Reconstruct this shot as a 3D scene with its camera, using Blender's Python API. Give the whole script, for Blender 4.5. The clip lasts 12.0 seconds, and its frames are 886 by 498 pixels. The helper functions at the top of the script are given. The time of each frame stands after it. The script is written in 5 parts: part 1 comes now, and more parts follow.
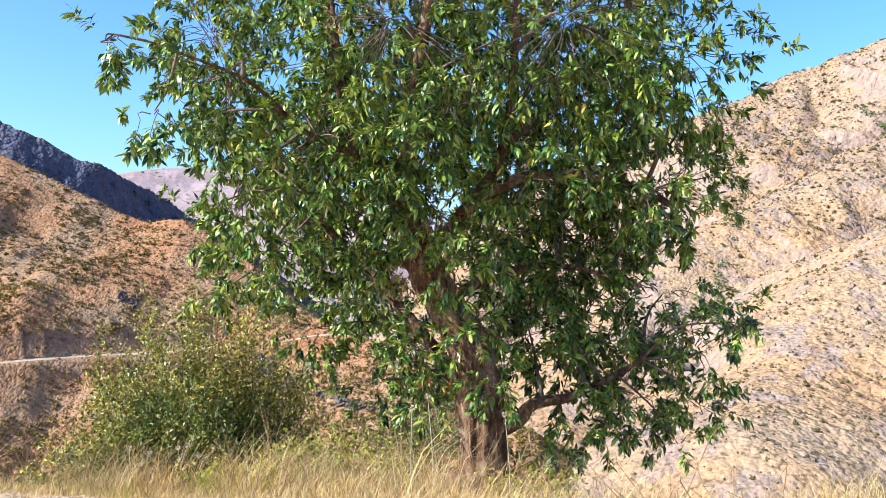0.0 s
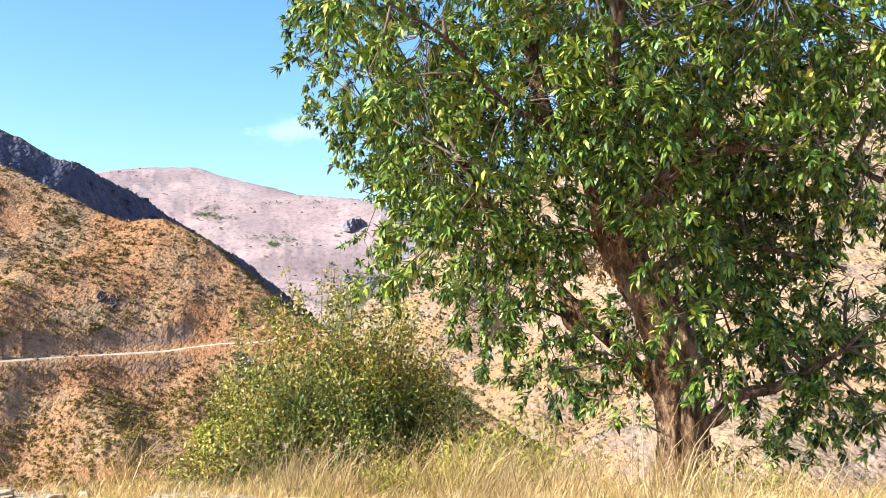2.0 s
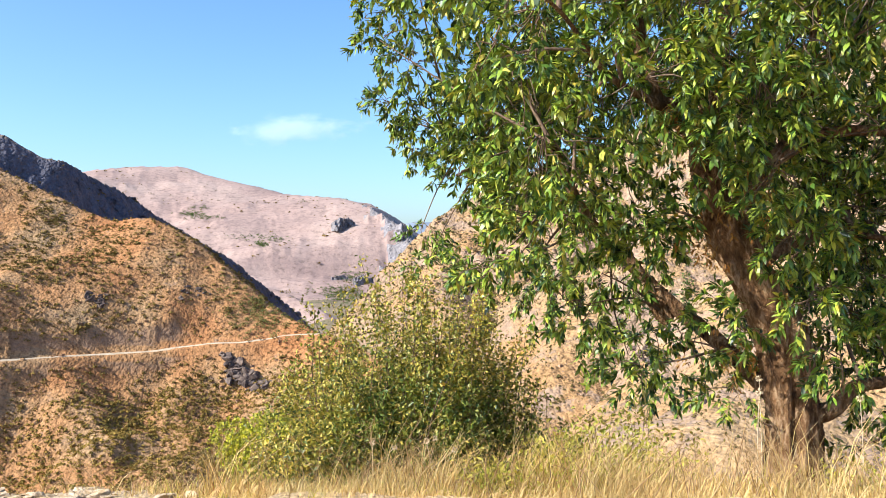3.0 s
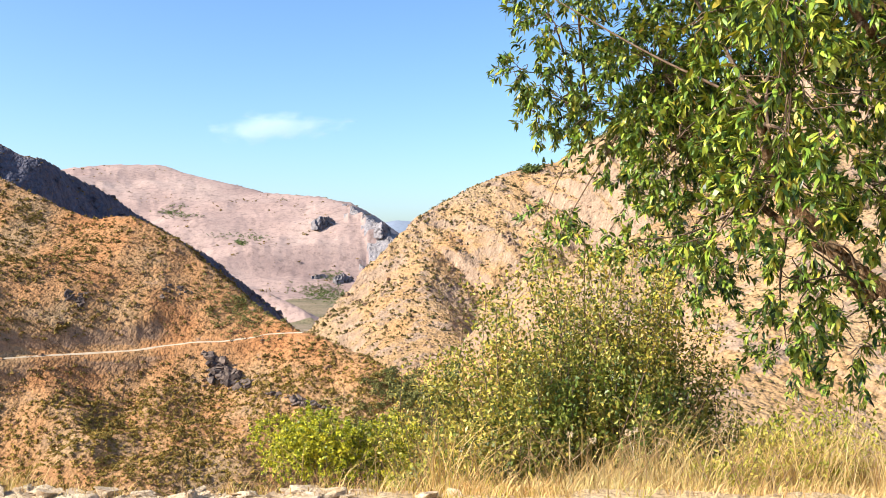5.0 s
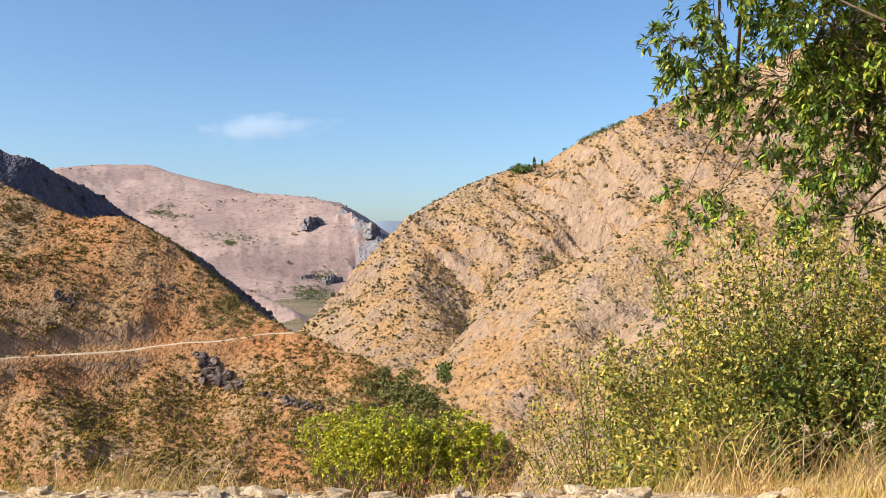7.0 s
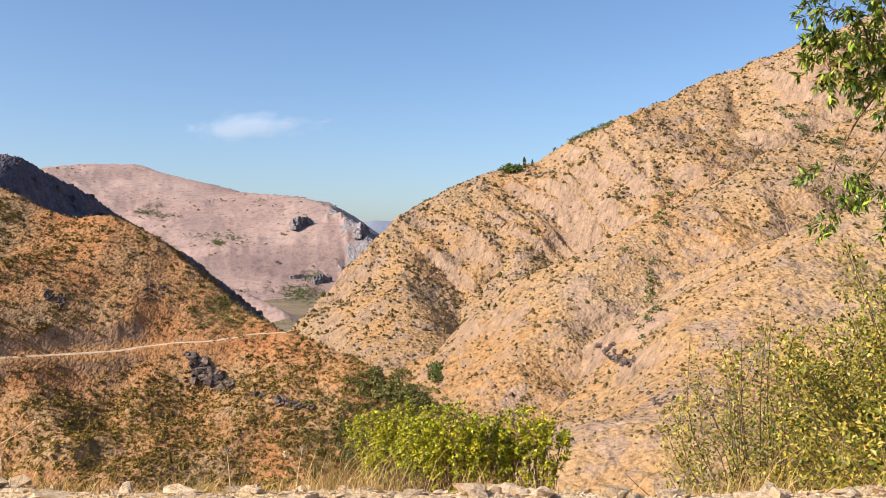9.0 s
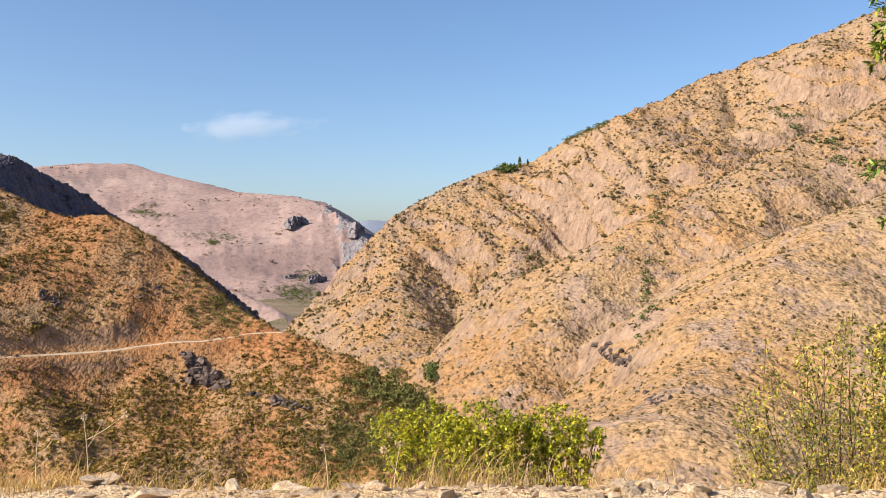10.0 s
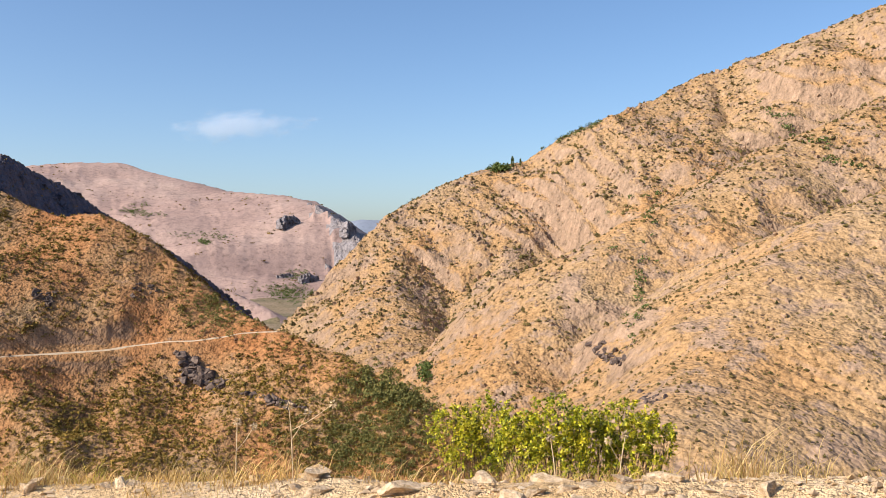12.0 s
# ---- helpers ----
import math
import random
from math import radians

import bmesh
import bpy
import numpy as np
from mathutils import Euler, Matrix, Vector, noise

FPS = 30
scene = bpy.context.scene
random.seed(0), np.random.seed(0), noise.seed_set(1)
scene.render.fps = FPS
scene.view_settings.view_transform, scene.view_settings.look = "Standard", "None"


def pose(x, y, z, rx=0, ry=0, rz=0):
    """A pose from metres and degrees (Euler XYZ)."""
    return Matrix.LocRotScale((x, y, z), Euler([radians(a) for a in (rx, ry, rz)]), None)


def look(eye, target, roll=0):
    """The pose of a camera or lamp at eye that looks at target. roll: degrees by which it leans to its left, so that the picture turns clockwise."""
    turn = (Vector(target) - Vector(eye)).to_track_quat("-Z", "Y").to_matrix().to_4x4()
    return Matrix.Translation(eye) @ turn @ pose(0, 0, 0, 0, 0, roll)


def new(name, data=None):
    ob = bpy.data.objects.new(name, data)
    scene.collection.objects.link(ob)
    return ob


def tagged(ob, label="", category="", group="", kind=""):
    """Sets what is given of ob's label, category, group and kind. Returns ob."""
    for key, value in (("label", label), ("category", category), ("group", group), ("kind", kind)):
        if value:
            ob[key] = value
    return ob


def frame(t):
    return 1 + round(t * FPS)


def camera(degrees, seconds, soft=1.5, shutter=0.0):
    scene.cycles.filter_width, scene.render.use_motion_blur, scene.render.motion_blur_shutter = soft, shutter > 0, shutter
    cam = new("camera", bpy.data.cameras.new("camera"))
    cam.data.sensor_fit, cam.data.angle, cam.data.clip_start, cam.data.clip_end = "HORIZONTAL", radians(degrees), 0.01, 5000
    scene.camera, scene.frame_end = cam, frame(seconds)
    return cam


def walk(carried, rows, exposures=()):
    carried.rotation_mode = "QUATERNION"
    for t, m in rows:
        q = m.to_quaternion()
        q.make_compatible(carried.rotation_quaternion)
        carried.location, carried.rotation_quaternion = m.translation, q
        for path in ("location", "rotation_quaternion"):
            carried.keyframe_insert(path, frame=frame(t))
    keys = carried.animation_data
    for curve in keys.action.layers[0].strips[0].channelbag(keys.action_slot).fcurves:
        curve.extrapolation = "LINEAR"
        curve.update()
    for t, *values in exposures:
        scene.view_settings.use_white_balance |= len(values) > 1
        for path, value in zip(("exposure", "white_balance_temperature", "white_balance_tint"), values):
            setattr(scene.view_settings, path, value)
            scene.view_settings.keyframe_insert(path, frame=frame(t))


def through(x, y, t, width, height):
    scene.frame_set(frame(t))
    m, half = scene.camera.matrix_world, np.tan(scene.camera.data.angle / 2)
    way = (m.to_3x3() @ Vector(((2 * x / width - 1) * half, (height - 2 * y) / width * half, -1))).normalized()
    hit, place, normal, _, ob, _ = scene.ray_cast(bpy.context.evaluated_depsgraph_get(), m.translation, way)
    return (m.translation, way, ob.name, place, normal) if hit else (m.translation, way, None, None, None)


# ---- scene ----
cam = camera(52.0, 12.0, soft=0.55)
PATH = [
    (0, pose(-0.311, 3.083, 2.368, 90.14, 0, 5.66)),
    (0.5, pose(-0.689, 3.171, 2.338, 90.01, 0, 5.28)),
    (1, pose(-1.069, 3.267, 2.304, 90.11, 0, 4.97)),
    (1.5, pose(-1.449, 3.371, 2.266, 90.14, 0, 4.82)),
    (2, pose(-1.826, 3.483, 2.225, 90.14, 0, 4.31)),
    (2.5, pose(-2.201, 3.602, 2.183, 90.12, 0, 3.92)),
    (3, pose(-2.572, 3.728, 2.140, 90.12, 0, 3.53)),
    (3.6, pose(-3.009, 3.885, 2.088, 90.09, 0, 3.10)),
    (4.2, pose(-3.437, 4.046, 2.037, 90.08, 0, 2.69)),
    (5, pose(-3.992, 4.264, 1.972, 90.04, 0, 2.26)),
    (5.5, pose(-4.330, 4.399, 1.933, 90.05, 0, 2.14)),
    (6, pose(-4.660, 4.530, 1.895, 90.03, 0, 1.92)),
    (6.5, pose(-4.982, 4.657, 1.860, 90.03, 0, 1.71)),
    (7, pose(-5.298, 4.778, 1.825, 90.06, 0, 1.57)),
    (7.6, pose(-5.669, 4.914, 1.786, 90.03, 0, 1.36)),
    (8.2, pose(-6.032, 5.038, 1.748, 90.03, 0, 1.15)),
    (9, pose(-6.507, 5.186, 1.701, 90.05, 0, 0.87)),
    (9.5, pose(-6.801, 5.269, 1.672, 90.01, 0, 0.71)),
    (10, pose(-7.094, 5.346, 1.643, 90.03, 0, 0.54)),
    (10.5, pose(-7.389, 5.419, 1.615, 90.01, 0, 0.42)),
    (11, pose(-7.686, 5.491, 1.588, 90.04, 0, 0.33)),
    (11.5, pose(-7.990, 5.565, 1.560, 90.03, 0, 0.17)),
    (12, pose(-8.300, 5.646, 1.532, 90.00, 0, 0.00)),
]
walk(cam, PATH, [(0.0, 1.05, 5200, 9), (1.5, 1.2, 5450, 8), (3.0, 1.0, 6050, 6), (5.0, 1.0, 6450, 7), (5.5, 0.72, 6450, 7.5), (7.0, 0.53, 6550, 8), (9.0, 0.5, 6850, 13), (12.0, 0.5, 6850, 12)])

# ---- light ----
SUN_FROM = Vector((-0.75, -0.36, 0.57)).normalized()
world = bpy.data.worlds.new("sky")
scene.world = world
world.use_nodes = True
wt = world.node_tree
sky = wt.nodes.new("ShaderNodeTexSky")
sky.sky_type = "NISHITA"
sky.sun_disc = False
sky.sun_elevation = math.asin(SUN_FROM.z)
sky.sun_rotation = math.atan2(SUN_FROM.x, SUN_FROM.y)
sky.altitude = 1500
sky.air_density = 1.0
sky.dust_density = 5.0
sky.ozone_density = 3.5
wt.nodes["Background"].inputs["Strength"].default_value = 0.133
deep = wt.nodes.new("ShaderNodeHueSaturation")
deep.inputs["Saturation"].default_value = 1.1
wt.links.new(sky.outputs[0], deep.inputs["Color"])
wt.links.new(deep.outputs[0], wt.nodes["Background"].inputs["Color"])
sun_data = bpy.data.lights.new("sun", "SUN")
sun_data.energy = 5.0
sun_data.angle = radians(0.53)
sun_data.color = (1.0, 0.93, 0.82)
sun = new("sun", sun_data)
sun.matrix_world = look((-40, -30, 60), Vector((-40, -30, 60)) - SUN_FROM)

# ---- materials ----


def nodes_of(name):
    m = bpy.data.materials.new(name)
    m.use_nodes = True
    return m, m.node_tree.nodes, m.node_tree.links


def noise_node(nt, links, coord, scale, detail=4.0, rough=0.55, stretch=None):
    if stretch:
        mp = nt.new("ShaderNodeMapping")
        mp.inputs["Scale"].default_value = stretch
        links.new(coord, mp.inputs["Vector"])
        coord = mp.outputs[0]
    n = nt.new("ShaderNodeTexNoise")
    n.inputs["Scale"].default_value = scale
    n.inputs["Detail"].default_value = detail
    n.inputs["Roughness"].default_value = rough
    links.new(coord, n.inputs["Vector"])
    return n.outputs["Fac"]


def ramp(nt, links, fac, stops):
    r = nt.new("ShaderNodeValToRGB")
    e = r.color_ramp.elements
    while len(e) < len(stops):
        e.new(0.5)
    for k, (p, c) in enumerate(stops):
        e[k].position = p
        e[k].color = (*c, 1)
    links.new(fac, r.inputs[0])
    return r.outputs[0]


def blend(nt, links, fac, a, b, kind="MIX"):
    m = nt.new("ShaderNodeMix")
    m.data_type, m.blend_type = "RGBA", kind
    if isinstance(fac, float):
        m.inputs[0].default_value = fac
    else:
        links.new(fac, m.inputs[0])
    for k, v in ((6, a), (7, b)):
        if isinstance(v, tuple):
            m.inputs[k].default_value = (*v, 1)
        else:
            links.new(v, m.inputs[k])
    return m.outputs[2]


def bump(nt, links, height, strength, distance, shader):
    b = nt.new("ShaderNodeBump")
    b.inputs["Strength"].default_value = strength
    b.inputs["Distance"].default_value = distance
    links.new(height, b.inputs["Height"])
    links.new(b.outputs[0], shader.inputs["Normal"])


def earth(name, soils, rock, scale, rock_scale, steep=(0.80, 0.90), bump_m=0.3, rough=0.95, patch=0.5, grit=0.75, grain=1.6, fleck=26.0):
    """Dry soil in three tones, flecked with grit and dead herbs, with bare fissured rock where it is steep or blotched."""
    m, nt, links = nodes_of(name)
    p = nt["Principled BSDF"]
    g = nt.new("ShaderNodeNewGeometry")
    pos = g.outputs["Position"]
    big = noise_node(nt, links, pos, scale, 5, 0.6)
    fine = noise_node(nt, links, pos, scale * fleck, 4, 0.75)
    col = ramp(nt, links, big, [(0.33, soils[0]), (0.5, soils[1]), (0.66, soils[2])])
    col = blend(nt, links, grit, col, ramp(nt, links, fine, [(0.38, (0.30, 0.27, 0.22)), (0.45, (0.82, 0.80, 0.76)), (0.53, (1.0, 0.98, 0.95)), (0.64, (1.28, 1.24, 1.18))]), "MULTIPLY")
    rk = noise_node(nt, links, pos, rock_scale, 8, 0.8, (1, 1, 0.45))
    # The ramp's dark end paints crevices into the rock colour, apart from the bump.
    rock_col = ramp(nt, links, rk, [(0.36, tuple(0.28 * c for c in rock)), (0.45, tuple(0.8 * c for c in rock)), (0.55, rock), (0.68, tuple(min(1, 1.4 * c) for c in rock))])
    sep = nt.new("ShaderNodeSeparateXYZ")
    links.new(g.outputs["Normal"], sep.inputs[0])
    mr = nt.new("ShaderNodeMapRange")
    mr.inputs["From Min"].default_value, mr.inputs["From Max"].default_value = steep[1], steep[0]
    links.new(sep.outputs["Z"], mr.inputs["Value"])
    blot = noise_node(nt, links, pos, scale * 4, 9, 0.72)
    mr2 = nt.new("ShaderNodeMapRange")
    mr2.inputs["From Min"].default_value, mr2.inputs["From Max"].default_value = patch, patch + 0.06
    links.new(blot, mr2.inputs["Value"])
    mx = nt.new("ShaderNodeMath")
    mx.operation = "MAXIMUM"
    links.new(mr.outputs[0], mx.inputs[0])
    links.new(mr2.outputs[0], mx.inputs[1])
    col = blend(nt, links, mx.outputs[0], col, rock_col)
    links.new(col, p.inputs["Base Color"])
    p.inputs["Roughness"].default_value = rough
    p.inputs["Specular IOR Level"].default_value = 0.15
    vo = nt.new("ShaderNodeTexVoronoi")
    vo.inputs["Scale"].default_value = rock_scale * grain
    vo.inputs["Detail"].default_value = 1.0
    vo.inputs["Roughness"].default_value = 0.65
    wob = nt.new("ShaderNodeVectorMath")
    wob.operation = "MULTIPLY_ADD"
    nz = nt.new("ShaderNodeTexNoise")
    nz.inputs["Scale"].default_value = rock_scale * 2
    nz.inputs["Detail"].default_value = 3
    links.new(pos, nz.inputs["Vector"])
    links.new(nz.outputs["Color"], wob.inputs[0])
    wob.inputs[1].default_value = (0.12 / rock_scale,) * 3
    links.new(pos, wob.inputs[2])
    links.new(wob.outputs[0], vo.inputs["Vector"])
    rough_up = nt.new("ShaderNodeMath")
    rough_up.operation = "MULTIPLY_ADD"
    links.new(vo.outputs["Distance"], rough_up.inputs[0])
    rough_up.inputs[1].default_value = -0.9
    links.new(noise_node(nt, links, pos, rock_scale * 1.3, 4, 0.65), rough_up.inputs[2])
    bump(nt, links, rough_up.outputs[0], 1.0, bump_m, p)
    return m


def leafy(name, tones, rough=0.5, through=0.3, gloss=0.4):
    """Leaves whose tone differs from one to the next, a little light passing through."""
    m, nt, links = nodes_of(name)
    p = nt["Principled BSDF"]
    g = nt.new("ShaderNodeNewGeometry")
    n = len(tones)
    col = ramp(nt, links, g.outputs["Random Per Island"], [(k / (n - 1), c) for k, c in enumerate(tones)])
    big = noise_node(nt, links, g.outputs["Position"], 1.3, 2, 0.5)
    col = blend(nt, links, 0.6, col, ramp(nt, links, big, [(0.35, (0.7, 0.8, 0.75)), (0.65, (1.25, 1.15, 1.0))]), "MULTIPLY")
    links.new(col, p.inputs["Base Color"])
    p.inputs["Roughness"].default_value = rough
    p.inputs["Specular IOR Level"].default_value = gloss
    tr = nt.new("ShaderNodeBsdfTranslucent")
    links.new(blend(nt, links, 1.0, col, (1.3, 1.25, 0.6), "MULTIPLY"), tr.inputs["Color"])
    mix = nt.new("ShaderNodeMixShader")
    mix.inputs[0].default_value = through
    links.new(p.outputs[0], mix.inputs[1])
    links.new(tr.outputs[0], mix.inputs[2])
    links.new(mix.outputs[0], nt["Material Output"].inputs["Surface"])
    return m


def rough_solid(name, dark, mid, light, scale, bump_m, rough=0.9, stretch=None, spots=None):
    m, nt, links = nodes_of(name)
    p = nt["Principled BSDF"]
    tc = nt.new("ShaderNodeTexCoord")
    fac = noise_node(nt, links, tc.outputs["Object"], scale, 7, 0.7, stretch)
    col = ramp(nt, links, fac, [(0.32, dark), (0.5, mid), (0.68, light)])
    oi = nt.new("ShaderNodeObjectInfo")
    col = blend(nt, links, 0.6, col, ramp(nt, links, oi.outputs["Random"], [(0.0, (0.62, 0.58, 0.55)), (0.5, (1, 0.97, 0.93)), (1.0, (1.3, 1.2, 1.05))]), "MULTIPLY")
    if spots:
        s = noise_node(nt, links, tc.outputs["Object"], scale * 0.4, 3, 0.6)
        f = nt.new("ShaderNodeMapRange")
        f.inputs["From Min"].default_value, f.inputs["From Max"].default_value = 0.55, 0.66
        links.new(s, f.inputs["Value"])
        col = blend(nt, links, f.outputs[0], col, spots)
    links.new(col, p.inputs["Base Color"])
    p.inputs["Roughness"].default_value = rough
    p.inputs["Specular IOR Level"].default_value = 0.2
    bump(nt, links, fac, 1.0, bump_m, p)
    return m


M_VERGE = earth("dry verge soil", [(0.55, 0.37, 0.19), (0.64, 0.46, 0.27), (0.70, 0.54, 0.36)], (0.58, 0.43, 0.28), 0.9, 14.0, (0.3, 0.5), 0.012, patch=0.58, grit=0.8, grain=5.0)
M_LEFT = earth("rust brown hillside soil", [(0.335, 0.152, 0.064), (0.34, 0.186, 0.088), (0.32, 0.214, 0.12)], (0.265, 0.165, 0.105), 0.028, 0.25, (0.36, 0.52), 0.4, patch=0.60, grit=0.9, grain=2.8)
M_RIGHT = earth("tan and pink hillside rock", [(0.37, 0.215, 0.098), (0.365, 0.235, 0.122), (0.355, 0.25, 0.15)], (0.325, 0.222, 0.152), 0.012, 0.16, (0.56, 0.76), 1.0, patch=0.51, grit=0.75, grain=2.0, fleck=30.0)
# Crag rock is darkened and blued so its colour holds the blue shade.
M_CLIFF = earth("grey crag rock with blue shade tint", [(0.10, 0.085, 0.085), (0.17, 0.14, 0.13), (0.25, 0.195, 0.16)], (0.115, 0.11, 0.14), 0.03, 0.2, (0.70, 0.88), 1.8, patch=0.55)
# Distance haze is mixed into this soil colour, hence pale and mauve.
M_FAR = earth("far mountain soil with pale mauve haze tint", [(0.26, 0.18, 0.162), (0.335, 0.238, 0.21), (0.39, 0.288, 0.25)], (0.26, 0.19, 0.18), 0.0035, 0.05, (0.60, 0.74), 0.7, patch=0.64, grit=0.4, fleck=20.0)
M_FLOOR = earth("valley floor soil", [(0.13, 0.12, 0.07), (0.22, 0.17, 0.11), (0.28, 0.21, 0.15)], (0.25, 0.19, 0.14), 0.012, 0.05, (0.6, 0.7), 1.0, patch=0.6)
# Bluff and far cliffs carry haze in their blue grey base colour.
M_FARROCK = earth("bluff rock with blue grey haze tint", [(0.20, 0.18, 0.19), (0.24, 0.215, 0.22), (0.29, 0.255, 0.25)], (0.235, 0.215, 0.225), 0.01, 0.05, (0.70, 0.85), 5.0, patch=0.5)
# The range's blue is haze put into its base colour.
M_DIM = earth("distant range with blue grey haze tint", [(0.20, 0.235, 0.30), (0.22, 0.255, 0.32), (0.24, 0.275, 0.33)], (0.20, 0.235, 0.30), 0.002, 0.01, (0.3, 0.4), 1.0, patch=0.9, grit=0.2)
M_ROAD = rough_solid("pale dust road", (0.43, 0.335, 0.23), (0.56, 0.455, 0.335), (0.63, 0.53, 0.41), 0.2, 0.05)
M_STONE = rough_solid("dusty limestone", (0.36, 0.255, 0.155), (0.62, 0.475, 0.325), (0.76, 0.63, 0.47), 9.0, 0.02, spots=(0.50, 0.33, 0.17))
# Dark rock of its own, deepened further to include shading between the blocks.
M_DARKROCK = rough_solid("dark outcrop rock", (0.03, 0.022, 0.022), (0.095, 0.072, 0.066), (0.21, 0.16, 0.13), 3.0, 0.08)
# Colour follows the bump: near black in the furrows, pale on the ridges.
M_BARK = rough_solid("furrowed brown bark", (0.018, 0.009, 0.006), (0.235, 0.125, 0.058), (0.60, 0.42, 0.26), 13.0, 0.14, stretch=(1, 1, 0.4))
M_TWIG = rough_solid("grey brown twig bark", (0.07, 0.045, 0.03), (0.15, 0.10, 0.07), (0.23, 0.17, 0.12), 20.0, 0.004)
# Near-black and bright tones put shade and sunlight into the leaf colours.
M_LEAF = leafy("tree leaf", [(0.0101, 0.0246, 0.00558), (0.0403, 0.0854, 0.0121), (0.141, 0.228, 0.0251), (0.283, 0.379, 0.0418), (0.0121, 0.0323, 0.00744), (0.423, 0.456, 0.0558), (0.0605, 0.119, 0.0186), (0.464, 0.361, 0.0512)], 0.42, 0.06, 0.4)
M_BUSH = leafy("dry bush leaf", [(0.0267, 0.0445, 0.00968), (0.139, 0.153, 0.0232), (0.298, 0.272, 0.0387), (0.469, 0.376, 0.0581), (0.0533, 0.0741, 0.0136), (0.426, 0.286, 0.0629), (0.576, 0.455, 0.0968), (0.213, 0.223, 0.0339), (0.0853, 0.109, 0.0194)], 0.45, 0.13, 0.35)
M_LOW = leafy("low bush leaf", [(0.052, 0.09, 0.0165), (0.117, 0.156, 0.0242), (0.195, 0.216, 0.033), (0.312, 0.288, 0.0495)], 0.45, 0.18, 0.4)
M_STRAW = rough_solid("dry brushwood", (0.16, 0.09, 0.04), (0.30, 0.19, 0.09), (0.46, 0.33, 0.17), 12.0, 0.003)
# Darkest tones here stand for shaded gaps, brightest for sunlit leaves.
M_FRESH = leafy("fresh bush leaf", [(0.03, 0.05, 0.006), (0.19, 0.23, 0.014), (0.42, 0.42, 0.02), (0.60, 0.55, 0.035), (0.06, 0.09, 0.008), (0.50, 0.47, 0.03), (0.66, 0.57, 0.07), (0.14, 0.17, 0.014)], 0.45, 0.15, 0.3)
M_GRASS = leafy("dry straw grass", [(0.26, 0.15, 0.06), (0.46, 0.30, 0.12), (0.64, 0.46, 0.20), (0.58, 0.43, 0.23), (0.36, 0.22, 0.09)], 0.7, 0.2, 0.2)
M_WEED = leafy("yellow green weed", [(0.23, 0.259, 0.042), (0.38, 0.356, 0.063), (0.529, 0.432, 0.0945), (0.299, 0.313, 0.0525)], 0.6, 0.3, 0.2)
M_SCRUB = leafy("hillside scrub", [(0.0952, 0.066, 0.0198), (0.146, 0.099, 0.0297), (0.213, 0.138, 0.044), (0.112, 0.088, 0.0242), (0.258, 0.165, 0.055)], 0.8, 0.08, 0.1)
M_BRUSH = leafy("olive brown thicket", [(0.135, 0.102, 0.0264), (0.23, 0.16, 0.0408), (0.324, 0.211, 0.0576), (0.162, 0.128, 0.0324), (0.378, 0.237, 0.066)], 0.8, 0.1, 0.1)
M_THICKET = leafy("thicket foliage", [(0.078, 0.0874, 0.0308), (0.138, 0.14, 0.0462), (0.204, 0.185, 0.0605), (0.102, 0.106, 0.0374), (0.252, 0.202, 0.066)], 0.7, 0.1, 0.15)
M_DOTS = leafy("hillside bush", [(0.075, 0.058, 0.024), (0.10, 0.075, 0.03), (0.14, 0.10, 0.038), (0.08, 0.07, 0.026), (0.18, 0.125, 0.05)], 0.8, 0.06, 0.1)
M_GREEN = leafy("valley tree foliage", [(0.055, 0.085, 0.028), (0.085, 0.12, 0.035), (0.12, 0.15, 0.045), (0.07, 0.10, 0.04)], 0.7, 0.15, 0.15)
M_DEAD = leafy("dead brown leaf", [(0.26, 0.11, 0.03), (0.42, 0.20, 0.06), (0.52, 0.31, 0.11), (0.34, 0.15, 0.05)], 0.7, 0.25, 0.2)
M_HEAD = rough_solid("dry seed head", (0.40, 0.30, 0.18), (0.55, 0.44, 0.30), (0.65, 0.55, 0.40), 30, 0.004)

# ---- shape helpers ----
RNG = np.random.default_rng(7)
TABLE = np.random.default_rng(3).random((256, 256))


def vnoise(x, y):
    """Smooth value noise, about 0 to 1, on arrays."""
    x, y = np.asarray(x, float), np.asarray(y, float)
    i, j = np.floor(x).astype(int), np.floor(y).astype(int)
    u, v = x - i, y - j
    u, v = u * u * u * (u * (6 * u - 15) + 10), v * v * v * (v * (6 * v - 15) + 10)
    i0, i1, j0, j1 = i % 256, (i + 1) % 256, j % 256, (j + 1) % 256
    return (TABLE[i0, j0] * (1 - u) + TABLE[i1, j0] * u) * (1 - v) + (TABLE[i0, j1] * (1 - u) + TABLE[i1, j1] * u) * v


def fbm(x, y, octaves=4, gain=0.5):
    s, a, n = 0.0, 1.0, 0.0
    for k in range(octaves):
        s = s + a * vnoise(x * 2.03**k + 17.3 * k, y * 2.03**k + 9.1 * k)
        n += a
        a *= gain
    return s / n - 0.5


def ridged(x, y, octaves=3):
    s, a, n = 0.0, 1.0, 0.0
    for k in range(octaves):
        s = s + a * (1 - np.abs(2 * vnoise(x * 2.1**k + 5.7 * k, y * 2.1**k + 3.3 * k) - 1))
        n += a
        a *= 0.5
    return s / n


